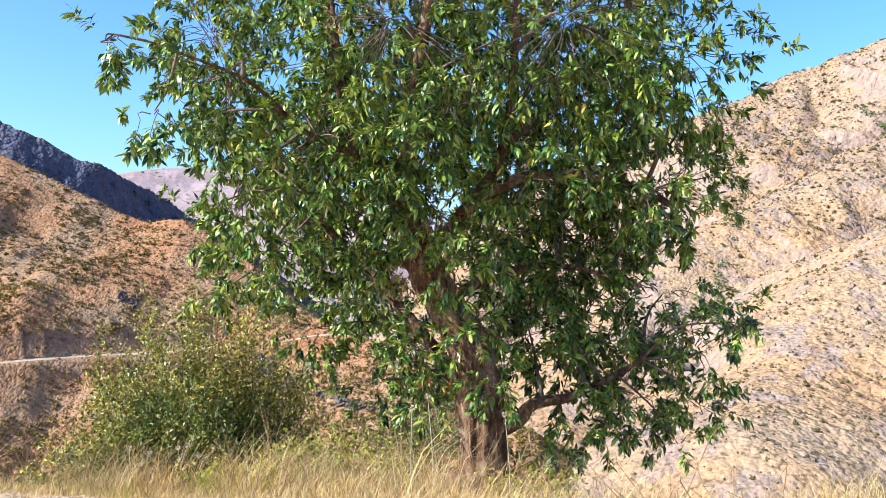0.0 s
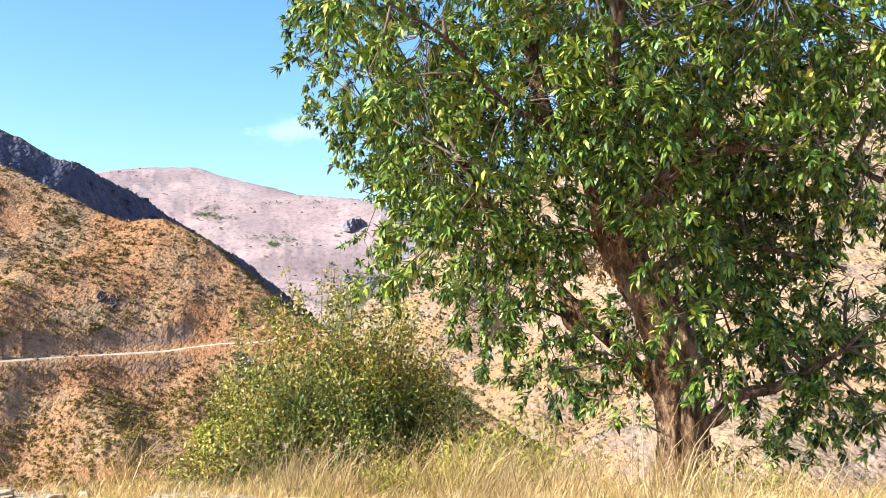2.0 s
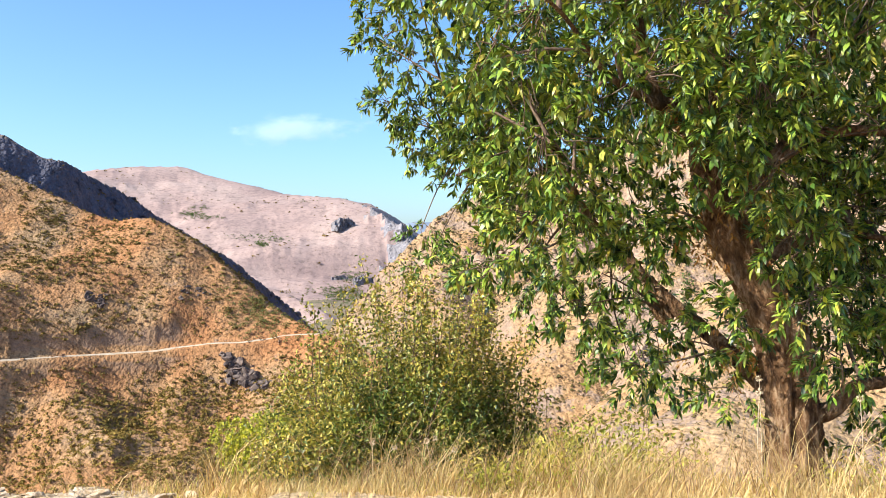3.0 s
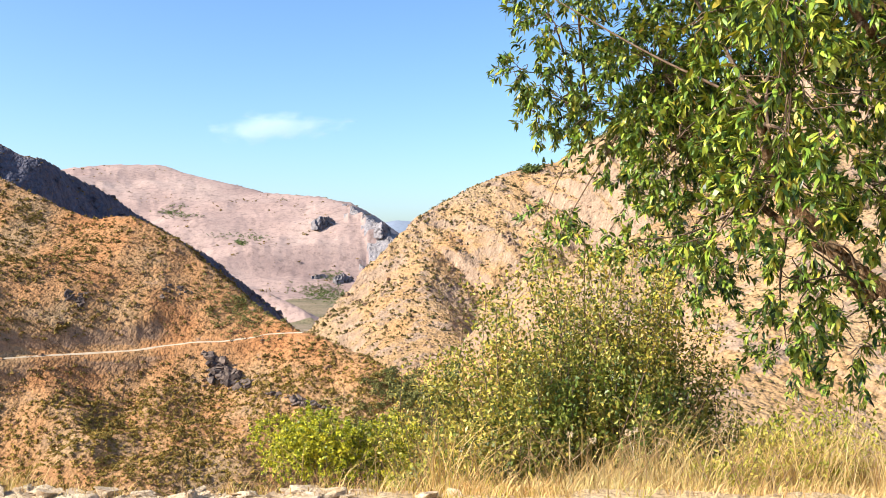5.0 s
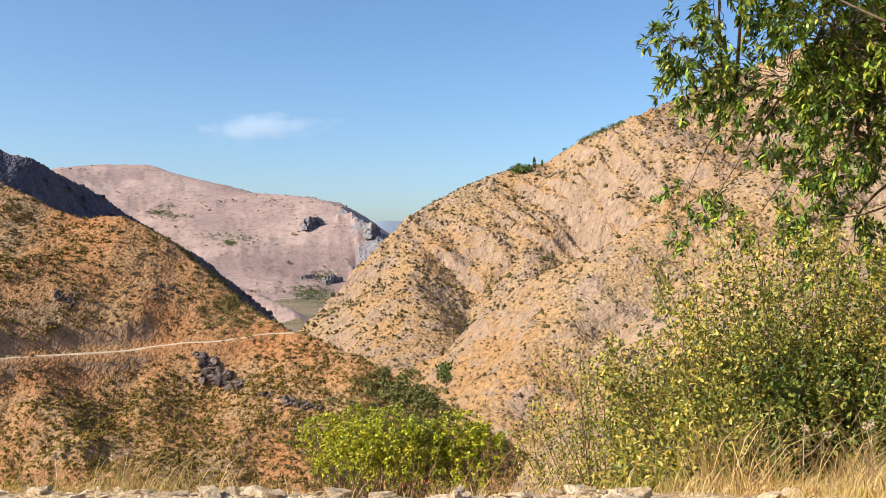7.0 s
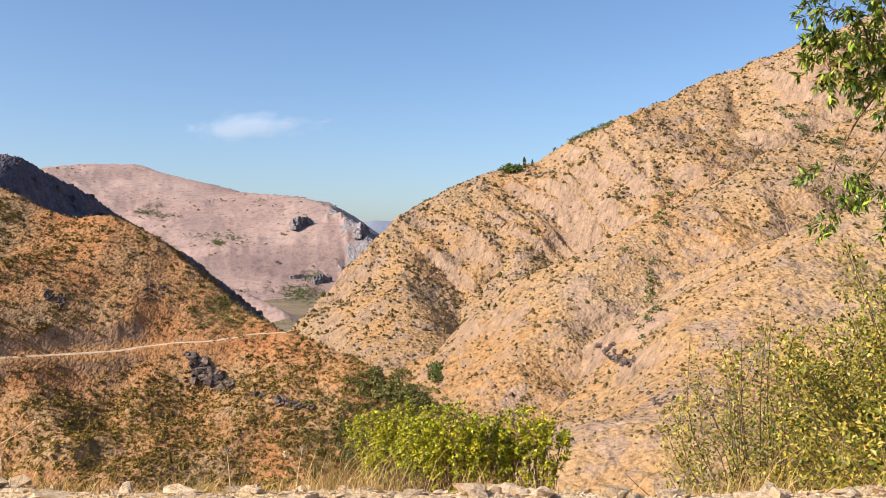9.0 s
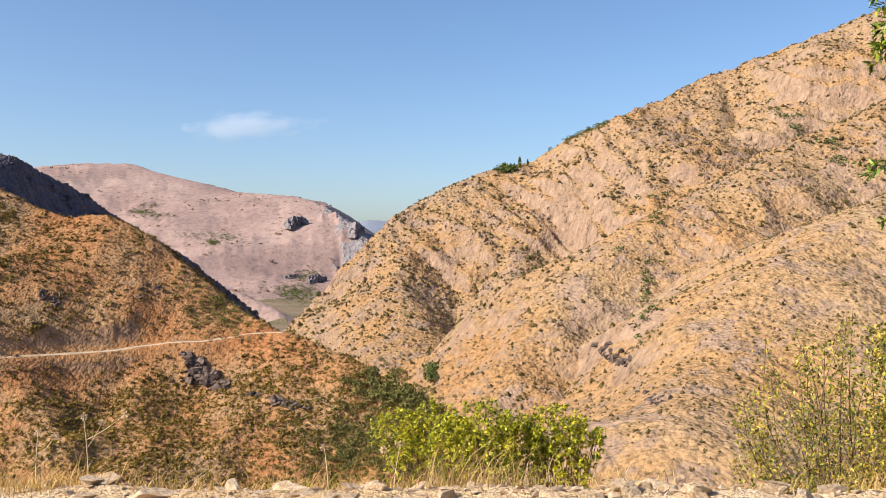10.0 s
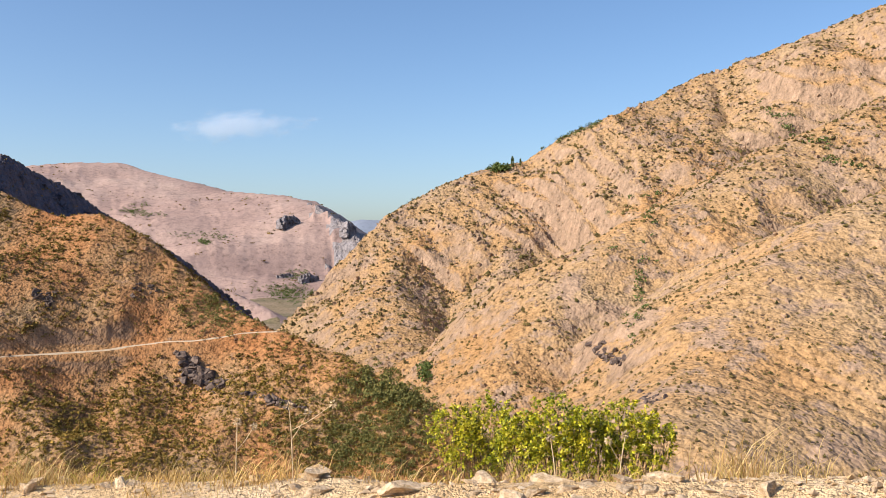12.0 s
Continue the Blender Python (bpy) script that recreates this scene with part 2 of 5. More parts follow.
def mesh_from(name, verts, faces, material, smooth=False):
    """A mesh from arrays; faces is an (n, 3) or (n, 4) array."""
    verts, faces = np.asarray(verts, np.float32), np.asarray(faces, np.int32)
    me = bpy.data.meshes.new(name)
    n, k = faces.shape
    me.vertices.add(len(verts))
    me.vertices.foreach_set("co", verts.ravel())
    me.loops.add(n * k)
    me.loops.foreach_set("vertex_index", faces.ravel())
    me.polygons.add(n)
    me.polygons.foreach_set("loop_start", np.arange(n, dtype=np.int32) * k)
    me.polygons.foreach_set("use_smooth", np.full(n, smooth))
    me.update(calc_edges=True)
    me.validate()
    if material:
        me.materials.append(material)
    return me


def part_mesh(name, me, parent, label="", kind=""):
    ob = new(name, me)
    ob.parent = parent
    return tagged(ob, label=label, kind=kind)


def unit(a):
    return a / np.maximum(np.linalg.norm(a, axis=-1, keepdims=True), 1e-9)


def leaves(base, way, up, length, width, bend=0.25):
    """Lance-shaped leaves, each a bent blade of four triangles."""
    way = unit(way)
    side = unit(np.cross(way, up))
    nrm = unit(np.cross(side, way))
    L, W = length[:, None], width[:, None]
    v = np.empty((len(base), 6, 3))
    v[:, 0] = base
    a = base + way * L * 0.38 + nrm * L * bend * 0.12
    b = base + way * L * 0.72 - nrm * L * bend * 0.05
    v[:, 1], v[:, 2] = a + side * W * 0.5, a - side * W * 0.5
    v[:, 3], v[:, 4] = b + side * W * 0.36, b - side * W * 0.36
    v[:, 5] = base + way * L - nrm * L * bend * 0.4
    f = np.array([[0, 2, 1], [1, 2, 4], [1, 4, 3], [3, 4, 5]])
    return v.reshape(-1, 3), (np.arange(len(base))[:, None, None] * 6 + f).reshape(-1, 3)


def leaflets(base, way, up, length, width):
    """Small leaves, each folded along its midrib into two triangles."""
    way = unit(way)
    side = unit(np.cross(way, up))
    nrm = unit(np.cross(side, way))
    L, W = length[:, None], width[:, None]
    m = base + way * L * 0.45 + nrm * W * 0.25
    v = np.stack([base, m + side * W * 0.5, base + way * L, m - side * W * 0.5], 1)
    f = np.array([[0, 1, 2], [0, 2, 3]])
    return v.reshape(-1, 3), (np.arange(len(base))[:, None, None] * 4 + f).reshape(-1, 3)


def tube(points, radii, sides=8, rough=0.0, seed=0.0):
    """A closed round limb along points, its skin pushed in and out a little."""
    P = np.asarray(points, float)
    R = np.asarray(radii, float)
    T = unit(np.gradient(P, axis=0))
    ref = np.array([0.3, 0.9, 0.2])
    A = unit(np.cross(T, ref))
    Bn = np.cross(T, A)
    ang = np.linspace(0, 2 * np.pi, sides, endpoint=False)
    rad = np.repeat(R[:, None], sides, 1)
    if rough:
        i = np.arange(len(P))[:, None]
        rad = rad * (1 + rough * (2 * fbm(np.cos(ang)[None] * 2.2 + 5 + seed, np.sin(ang)[None] * 2.2 + i * 0.22, 3)
                                  + 1.1 * (ridged(ang[None] * 2.4 + 0.15 * i + seed, i * 0.07 + 0 * ang[None], 2) - 0.5)))
    V = P[:, None] + rad[..., None] * (np.cos(ang)[None, :, None] * A[:, None] + np.sin(ang)[None, :, None] * Bn[:, None])
    n = len(P)
    idx = np.arange(n * sides).reshape(n, sides)
    nx = np.roll(idx, -1, 1)
    F = np.stack([idx[:-1], nx[:-1], nx[1:], idx[1:]], -1).reshape(-1, 4)
    return V.reshape(-1, 3), F


def spline(pts, n):
    """n points along a smooth line through pts."""
    P = np.asarray(pts, float)
    k = len(P)
    Q = np.concatenate([[2 * P[0] - P[1]], P, [2 * P[-1] - P[-2]]])
    t = np.linspace(0, k - 1 - 1e-6, n)
    i = t.astype(int)
    u = (t - i)[:, None]
    a, b, c, d = Q[i], Q[i + 1], Q[i + 2], Q[i + 3]
    return 0.5 * (2 * b + (c - a) * u + (2 * a - 5 * b + 4 * c - d) * u**2 + (3 * b - a - 3 * c + d) * u**3)


def join_arrays(chunks):
    vs, fs, n = [], [], 0
    for v, f in chunks:
        vs.append(v)
        fs.append(f + n)
        n += len(v)
    return np.concatenate(vs), np.concatenate(fs)


# ---- the land ----
EYE = np.array([-8.3, 5.65, 1.53])
K = 784 / math.tan(radians(26))


def far_line(rows):
    """A ridge in the plan from bearings: rows of (across, down, metres ahead) as seen from the end of the walk."""
    r = np.array(rows, float)
    return np.stack([EYE[0] + (r[:, 0] - 784) / K * r[:, 2], EYE[1] + r[:, 2], EYE[2] + (441 - r[:, 1]) / K * r[:, 2]], 1)


RIDGE_FRONT = far_line([(-900, -60, 400), (-350, 175, 390), (0, 338, 380), (60, 368, 378), (110, 384, 376), (150, 378, 374), (178, 378, 373), (205, 391, 372), (250, 414, 369), (310, 462, 362), (350, 496, 357), (400, 537, 350), (440, 562, 343), (500, 586, 332), (600, 628, 318), (700, 683, 305), (800, 742, 292)])
RIDGE_CRAG = far_line([(-500, 40, 400), (-150, 205, 415), (0, 270, 430), (60, 300, 455), (130, 338, 490), (185, 374, 510), (235, 405, 530), (330, 461, 570), (390, 508, 595), (440, 551, 612), (480, 592, 630)])
RIDGE_RIGHT = far_line([(505, 585, 690), (560, 520, 720), (615, 455, 740), (650, 408, 760), (690, 381, 770), (765, 338, 800), (850, 301, 830), (925, 286, 840), (1000, 240, 840), (1085, 204, 830),
                        (1150, 180, 880), (1250, 130, 920), (1400, 75, 930), (1568, 5, 930), (1900, -120, 900), (2600, -200, 800)])
SPUR_MID = far_line([(1800, 60, 690), (1568, 168, 660), (1438, 232, 630), (1320, 282, 590), (1200, 350, 555), (1116, 386, 530), (1012, 480, 485), (951, 559, 450), (885, 640, 420), (830, 725, 390)])
SPUR_NEAR = far_line([(2300, 150, 520), (1700, 280, 480), (1500, 360, 420), (1400, 445, 385), (1330, 520, 350), (1256, 637, 315), (1195, 720, 280)])
SPUR_WEST = far_line([(690, 381, 770), (700, 480, 680), (720, 580, 590), (760, 660, 520)])
SPUR_RIB = far_line([(850, 301, 830), (885, 395, 740), (905, 480, 665), (870, 570, 590), (830, 650, 530)])
SPUR_BACK = far_line([(1250, 130, 920), (1262, 230, 800), (1240, 320, 700), (1225, 360, 650)])
RIDGE_FAR = far_line([(-700, 380, 3300), (-250, 330, 3200), (60, 292, 3100), (130, 287, 3050), (215, 288, 3000), (255, 302, 2950), (400, 338, 2750), (500, 345, 2600), (560, 362, 2450), (600, 385, 2350), (635, 418, 2250), (650, 470, 2200)])
CRAG_FAR = far_line([(535, 356, 2480), (560, 363, 2420), (600, 386, 2300), (634, 418, 2200), (645, 450, 2150)])
SCREE = far_line([(300, 480, 1350), (400, 512, 1300), (470, 545, 1230), (535, 600, 1150)])
HILL_ROAD = far_line([(-200, 650, 286), (-100, 640, 296), (0, 632, 305), (90, 627, 314), (180, 621, 321), (250, 611, 327), (300, 605, 329), (340, 604, 330), (390, 598, 333), (430, 590, 334), (470, 588, 334), (492, 587, 333)])
RIDGE_DIM = far_line([(-200, 395, 4550), (560, 396, 4500), (640, 386, 4450), (720, 394, 4450), (800, 380, 4500), (1400, 390, 4550)])


def to_line(x, y, line, warp=0.0, span=60.0):
    """Distance to a line in the plan, the line's height at the nearest place, and how far along that is. warp: metres by which the slope wanders."""
    if warp:
        d0 = to_line(x, y, line)[0]
        w = warp * np.clip(d0 / span, 0, 1)
        x, y = x + w * 2 * fbm(x / span * 0.9 + 3.1, y / span * 0.9, 3), y + w * 2 * fbm(x / span * 0.9, y / span * 0.9 + 7.7, 3)
    near, run = [], 0.0
    for a, b in zip(line[:-1], line[1:]):
        d = b[:2] - a[:2]
        L2 = d @ d
        u = np.clip(((x - a[0]) * d[0] + (y - a[1]) * d[1]) / L2, 0, 1)
        near.append((np.hypot(x - a[0] - u * d[0], y - a[1] - u * d[1]), a[2] + u * (b[2] - a[2]), run + u * math.sqrt(L2)))
        run += math.sqrt(L2)
    best = np.min([r for r, _, _ in near], axis=0)
    hz, along, total = 0.0, 0.0, 0.0
    for r, z, s in near:
        w = np.exp(-(r - best) / (0.10 * best + 2.0))
        hz, along, total = hz + w * z, along + w * s, total + w
    hz, along = hz / total, along / total
    return best, hz, along


ALONG = np.array([-0.928, 0.371])
OUT = np.array([0.371, 0.928])
EDGE = np.array([-4.7, 8.2])


def verge(x, y):
    """Road shoulder, stony crest and the grassy slope below it."""
    s = (x - EDGE[0]) * ALONG[0] + (y - EDGE[1]) * ALONG[1]
    d = (x - EDGE[0]) * OUT[0] + (y - EDGE[1]) * OUT[1] + 0.35 * fbm(s * 0.35, s * 0 + 4.0, 3)
    z0 = 0.89 - 0.107 * 25 * np.tanh(s / 25)
    dd = np.maximum(d, 0)
    slope = np.where(dd < 12, 0.245 * dd + 0.0075 * dd**2, 4.02 + 0.42 * (dd - 12))
    slope = slope + np.clip((s - 0.4) / 1.2, 0, 1) * np.maximum(0.36 * np.maximum(dd - 0.25, 0) - slope, 0)
    berm = 0.06 * np.exp(-((d - 0.05) / 0.35) ** 2) * np.clip((s - 0.8) / 3, 0, 1)
    road = -0.28 * (1 - np.clip((d + 1.3) / 1.3, 0, 1) ** 2 * (3 - 2 * np.clip((d + 1.3) / 1.3, 0, 1)))
    small = 0.10 * fbm(x * 0.9, y * 0.9, 4) * np.clip((d + 1.5) / 1.5, 0.15, 1) + 0.07 * fbm(x * 5, y * 5, 4, 0.6) * np.clip((d + 1.2), 0.1, 1)
    return z0 + road + berm - slope + small + 3.0 * fbm(x * 0.04, y * 0.04, 3) * np.clip((dd - 15) / 40, 0, 1)


def land(x, y):
    """Height of the land, and which piece of it lies on top."""
    x, y = np.asarray(x, float), np.asarray(y, float)
    f20, f6 = fbm(x / 38, y / 38, 5, 0.55), fbm(x / 9, y / 9, 3, 0.6)
    hs = [verge(x, y)]
    d, z, s = to_line(x, y, RIDGE_FRONT, 30, 55)
    g = ridged(s / 46 + 0.5 * fbm(d / 50, s / 90, 2), d / 160 + 3, 3)
    hs.append(z - 0.60 * d + np.clip(d / 25, 0, 1) * (7 * (g - 0.6) + 6 * f20) + np.clip(d / 6, 0.25, 1) * 2.0 * f6)
    d, z, s = to_line(x, y, RIDGE_CRAG, 12, 30)
    g = ridged(s / 17 + 0.5 * fbm(d / 20, s / 40, 2), d / 45 + 8, 3)
    hs.append(z - 1.7 * d + np.clip(d / 12, 0.1, 1) * (19 * (g - 0.6) + 5 * f20) + 6.0 * f6 * np.clip(d / 5, 0.45, 1))
    hr = None
    for line, k, amp in ((RIDGE_RIGHT, 0.46, 1.0), (SPUR_MID, 0.60, 0.75), (SPUR_NEAR, 0.52, 0.7), (SPUR_WEST, 0.55, 0.7), (SPUR_RIB, 0.75, 0.6), (SPUR_BACK, 0.70, 0.6)):
        main = line is RIDGE_RIGHT
        wx, wy = (0, 0) if main else (30 * fbm(x / 90, y / 90 + 5, 3), 30 * fbm(x / 90 + 8, y / 90, 3))
        d, z, s = to_line(x + wx, y + wy, line, 45, 110)
        d = d if main else np.sqrt(d * d + 12.0**2) - 10
        g = ridged(s / 62 + 0.8 * fbm(d / 90, s / 140, 2), d / 330 + 1.5, 3)
        g2 = ridged(s / 21 + 0.9 * fbm(d / 40, s / 60, 2), d / 120 + 4.5, 3)
        h = z - k * d + amp * (np.clip(d / 60, 0, 1) * (26 * (g - 0.62) + 12 * f20) + np.clip(d / 25, 0.1, 1) * 7.5 * (g2 - 0.6) + np.clip(d / 8, 0.3, 1) * 3.5 * f6 * np.clip((y - 200) / 350, 0.4, 1))
        hr = h if hr is None else np.maximum(hr, h)
    crack = ridged(x / 17 + 0.6 * f20, y / 23, 3)
    bare = np.clip(fbm(x / 70 + 9, y / 70, 3) * 5 + 0.5, 0, 1)
    hr = hr + bare * np.clip((y - 280) / 350, 0.12, 1) * (4.5 * (crack - 0.6) + 2.4 * (ridged(x / 8.5 + f6, y / 11 + 3, 2) - 0.6))
    # the nose of the hill drops steeply to the gap
    hr = np.minimum(hr, 18 + 1.2 * (x + 68) + 9 * f6 + 10 * f20)
    hs.append(hr)
    f90 = fbm(x / 260, y / 260, 5, 0.55)
    d, z, s = to_line(x, y, RIDGE_FAR)
    g = ridged(s / 330 + 0.6 * f90, d / 900, 3)
    terrace = 9 * (np.abs(((z - 0.205 * d) / 34 + 2 * f90) % 1 - 0.5) * 2 - 0.5)
    h = z - 0.205 * d + np.clip(d / 250, 0, 1) * (34 * (g - 0.6) + 46 * f90 + terrace) + 12 * fbm(x / 60, y / 60, 4) * np.clip(d / 60, 0.15, 1)
    # the mountain ends in a bluff above the gap
    h = np.minimum(h, 34 - 0.75 * (x + 236) + 24 * f90)
    d, z, s = to_line(x, y, SCREE)
    h = np.maximum(h, z - 0.5 * d + 8 * f20)
    hs.append(h)
    d, z, s = to_line(x, y, RIDGE_DIM)
    hs.append(z - 0.3 * d + 25 * f90)
    hs.append(-78 - 22 * np.clip((y - 700) / 600, 0, 1) + 3 * f20)
    d, z, s = to_line(x, y, CRAG_FAR)
    hs.append(z - 0.85 * d + 60 * (ridged(s / 38, d / 240, 3) - 0.55) * np.clip(d / 30, 0.2, 1) + 14 * fbm(x / 30, y / 30, 3))
    hs = np.stack(hs)
    h, k = hs.max(0), hs.argmax(0)
    d, z, s = to_line(x, y, HILL_ROAD)
    w = np.clip((5.5 - d) / 3.5, 0, 1)
    w = np.where((k == 1) & (np.abs(h - z) < 8), w * w * (3 - 2 * w), 0)
    return h * (1 - w) + z * w, k


MID = np.array([-4.3, 4.4])
fine = np.radians(np.linspace(-34, 36, 720))
coarse = np.radians(np.linspace(36, 326, 100)[1:-1])
bearing = np.concatenate([fine, coarse])
radius = np.concatenate([[0.02], np.geomspace(0.4, 60, 95), np.geomspace(60, 200, 36)[1:], np.geomspace(200, 950, 410)[1:], np.geomspace(950, 4930, 130)[1:]])
gx = MID[0] + radius[:, None] * np.sin(bearing)[None]
gy = MID[1] + radius[:, None] * np.cos(bearing)[None]
gz, gk = land(gx, gy)
nr, na = gx.shape
idx = np.arange(nr * na).reshape(nr, na)
quads = np.stack([idx[:-1], np.roll(idx, -1, 1)[:-1], np.roll(idx, -1, 1)[1:], idx[1:]], -1)
zone = gk[:-1]
GRID = np.stack([gx, gy, gz], -1).reshape(-1, 3)


def level(x, y):
    """Height and kind of the land sheet at any place, read off its own mesh."""
    x, y = np.asarray(x, float) - MID[0], np.asarray(y, float) - MID[1]
    r, a = np.hypot(x, y), np.arctan2(x, y) % (2 * np.pi)
    order = np.concatenate([bearing[0:], [bearing[0] + 2 * np.pi]])
    a = np.where(a > order[-1], a - 2 * np.pi, a)
    ja = np.interp(a, order, np.arange(na + 1))
    ir = np.clip(np.interp(r, radius, np.arange(nr)), 0, nr - 1.001)
    i, j = ir.astype(int), ja.astype(int)
    u, v = ir - i, ja - j
    j0, j1 = j % na, (j + 1) % na
    z = (gz[i, j0] * (1 - v) + gz[i, j1] * v) * (1 - u) + (gz[i + 1, j0] * (1 - v) + gz[i + 1, j1] * v) * u
    return z, gk[i, j0]


def ground_z(x, y):
    return float(level(np.array([x]), np.array([y]))[0][0])


def land_piece(name, kinds, material, label, category):
    q = quads[np.isin(zone, kinds)]
    used, inv = np.unique(q.ravel(), return_inverse=True)
    ob = new(name, mesh_from(name, GRID[used], inv.reshape(-1, 4)[:, ::-1], material, True))
    return tagged(ob, label, category, kind="structure")


ground = land_piece("ground", [0], M_VERGE, "dry stony ground falling from a road verge to the valley", "ground")
land_piece("hillside", [1], M_LEFT, "rust brown hillside dotted with dry scrub", "hillside")
land_piece("crag", [2], M_CLIFF, "rocky crag above the brown hillside, tinted dark for its shade", "cliff")
land_piece("hillside", [3], M_RIGHT, "steep tan and pink rocky hillside in full sun", "hillside")
land_piece("mountain", [4], M_FAR, "flat-topped mountain far down the valley, tinted pale mauve for haze", "mountain")
land_piece("valley_floor", [6], M_FLOOR, "brown and green floor of the valley", "ground")
land_piece("crag", [7], M_FARROCK, "rocky bluff at the end of the far mountain, tinted pale grey for haze", "cliff")
land_piece("backdrop", [5], M_DIM, "faint range on the horizon, tinted blue grey for haze", "mountain range")

# ---- scrub, road and groves on the hills ----


def on_land(across, down):
    """Where bearings from the end of the walk meet the land, or pass closest over it."""
    across, down = np.atleast_1d(across).astype(float), np.atleast_1d(down).astype(float)
    D = np.geomspace(60, 4000, 1800)[None]
    x, y, z = EYE[0] + (across[:, None] - 784) / K * D, EYE[1] + D + 0 * across[:, None], EYE[2] + (441 - down[:, None]) / K * D
    over = (level(x, y)[0] - z) / D
    k = np.where((over > 0).any(1), np.argmax(over > 0, axis=1), np.argmax(over, axis=1))
    n = np.arange(len(across))
    return np.stack([x[n, k], y[n, k], level(x[n, k], y[n, k])[0]], 1)


def rags(centres, sizes, count, flat=0.7, piece=0.55):
    """Ragged clumps, each of count small blades in a low dome."""
    n = len(centres)
    q = unit(RNG.normal(size=(n, count, 3)))
    q[..., 2] = np.abs(q[..., 2]) * flat
    rad = RNG.uniform(0.45, 1.0, (n, count, 1))
    c = centres[:, None] + q * rad * sizes[:, None, None]
    a = unit(RNG.normal(size=(n, count, 3)))
    b = unit(np.cross(a, q + 0.6 * RNG.normal(size=(n, count, 3))))
    h = sizes[:, None, None] * piece * RNG.uniform(0.6, 1.1, (n, count, 1))
    v = np.stack([c - a * h * 0.5, c + b * h * 0.5, c + a * h * 0.5, c - b * h * 0.5], 2).reshape(-1, 3)
    return v, np.arange(n * count * 4).reshape(-1, 4)


ICO = np.array([(0, 0, -1), (0.7236, -0.5257, -0.4472), (-0.2764, -0.8506, -0.4472), (-0.8944, 0, -0.4472), (-0.2764, 0.8506, -0.4472), (0.7236, 0.5257, -0.4472),
                (0.2764, -0.8506, 0.4472), (-0.7236, -0.5257, 0.4472), (-0.7236, 0.5257, 0.4472), (0.2764, 0.8506, 0.4472), (0.8944, 0, 0.4472), (0, 0, 1)])
ICO_FACES = np.array([(0, 1, 2), (1, 0, 5), (0, 2, 3), (0, 3, 4), (0, 4, 5), (1, 5, 10), (2, 1, 6), (3, 2, 7), (4, 3, 8), (5, 4, 9),
                      (1, 10, 6), (2, 6, 7), (3, 7, 8), (4, 8, 9), (5, 9, 10), (6, 10, 11), (7, 6, 11), (8, 7, 11), (9, 8, 11), (10, 9, 11)])


def tufts(centres, sizes, squat=0.6, blades=9, heart=0.85):
    """Ragged bushes of scrub, too many and too far to count: a small knotted heart and sprigs round it."""
    n = len(centres)
    v = HEART[None] * (1 + 0.5 * RNG.uniform(-1, 1, (n, 6, 1))) * sizes[:, None, None] * [heart, heart, heart * squat]
    a = RNG.uniform(0, 2 * np.pi, (n, 1))
    v = np.stack([v[..., 0] * np.cos(a) - v[..., 1] * np.sin(a), v[..., 0] * np.sin(a) + v[..., 1] * np.cos(a), v[..., 2]], -1)
    v = v + centres[:, None] + np.array([0, 0, 0.2]) * sizes[:, None, None]
    f = (np.arange(n)[:, None, None] * 6 + HEART_FACES).reshape(-1, 3)
    q = unit(RNG.normal(size=(n, blades, 3)))
    q[..., 2] = np.abs(q[..., 2]) * squat
    c = centres[:, None] + q * RNG.uniform(0.45, 0.95, (n, blades, 1)) * sizes[:, None, None]
    e = RNG.normal(size=(n, blades, 3, 3)) * (0.24 * sizes)[:, None, None, None]
    t = (c[:, :, None] + e).reshape(-1, 3)
    return join_arrays([(v.reshape(-1, 3), f), (t, np.arange(len(t)).reshape(-1, 3))])


HEART = np.array([(1, 0, 0), (0, 1, 0), (-1, 0, 0), (0, -1, 0), (0.1, 0, 1), (0, 0.1, -0.6)], float)
HEART_FACES = np.array([(0, 1, 4), (1, 2, 4), (2, 3, 4), (3, 0, 4)])


def scatter(n, x0, x1, y0, y1, zones, cluster, cut):
    """Places in a stretch of the plan that lie on the named pieces of land, gathered in drifts."""
    x, y = RNG.uniform(x0, x1, n), RNG.uniform(y0, y1, n)
    z, k = level(x, y)
    keep = np.isin(k, zones) & (fbm(x / cluster, y / cluster, 3) + RNG.uniform(-0.25, 0.25, n) > cut)
    return np.stack([x, y, z], 1)[keep]


def stuff(name, v, f, material, label, category):
    return tagged(new(name, mesh_from(name, v, f, material)), label, category, kind="stuff")


def steep_at(p, step=3.0):
    gx_ = (level(p[:, 0] + step, p[:, 1])[0] - level(p[:, 0] - step, p[:, 1])[0]) / (2 * step)
    gy_ = (level(p[:, 0], p[:, 1] + step)[0] - level(p[:, 0], p[:, 1] - step)[0]) / (2 * step)
    return np.hypot(gx_, gy_)


def far_size(p):
    """Bushes and rocks are larger on the high slopes than near the valley mouth."""
    return np.clip(p[:, 1] / 620, 0.42, 1.1)


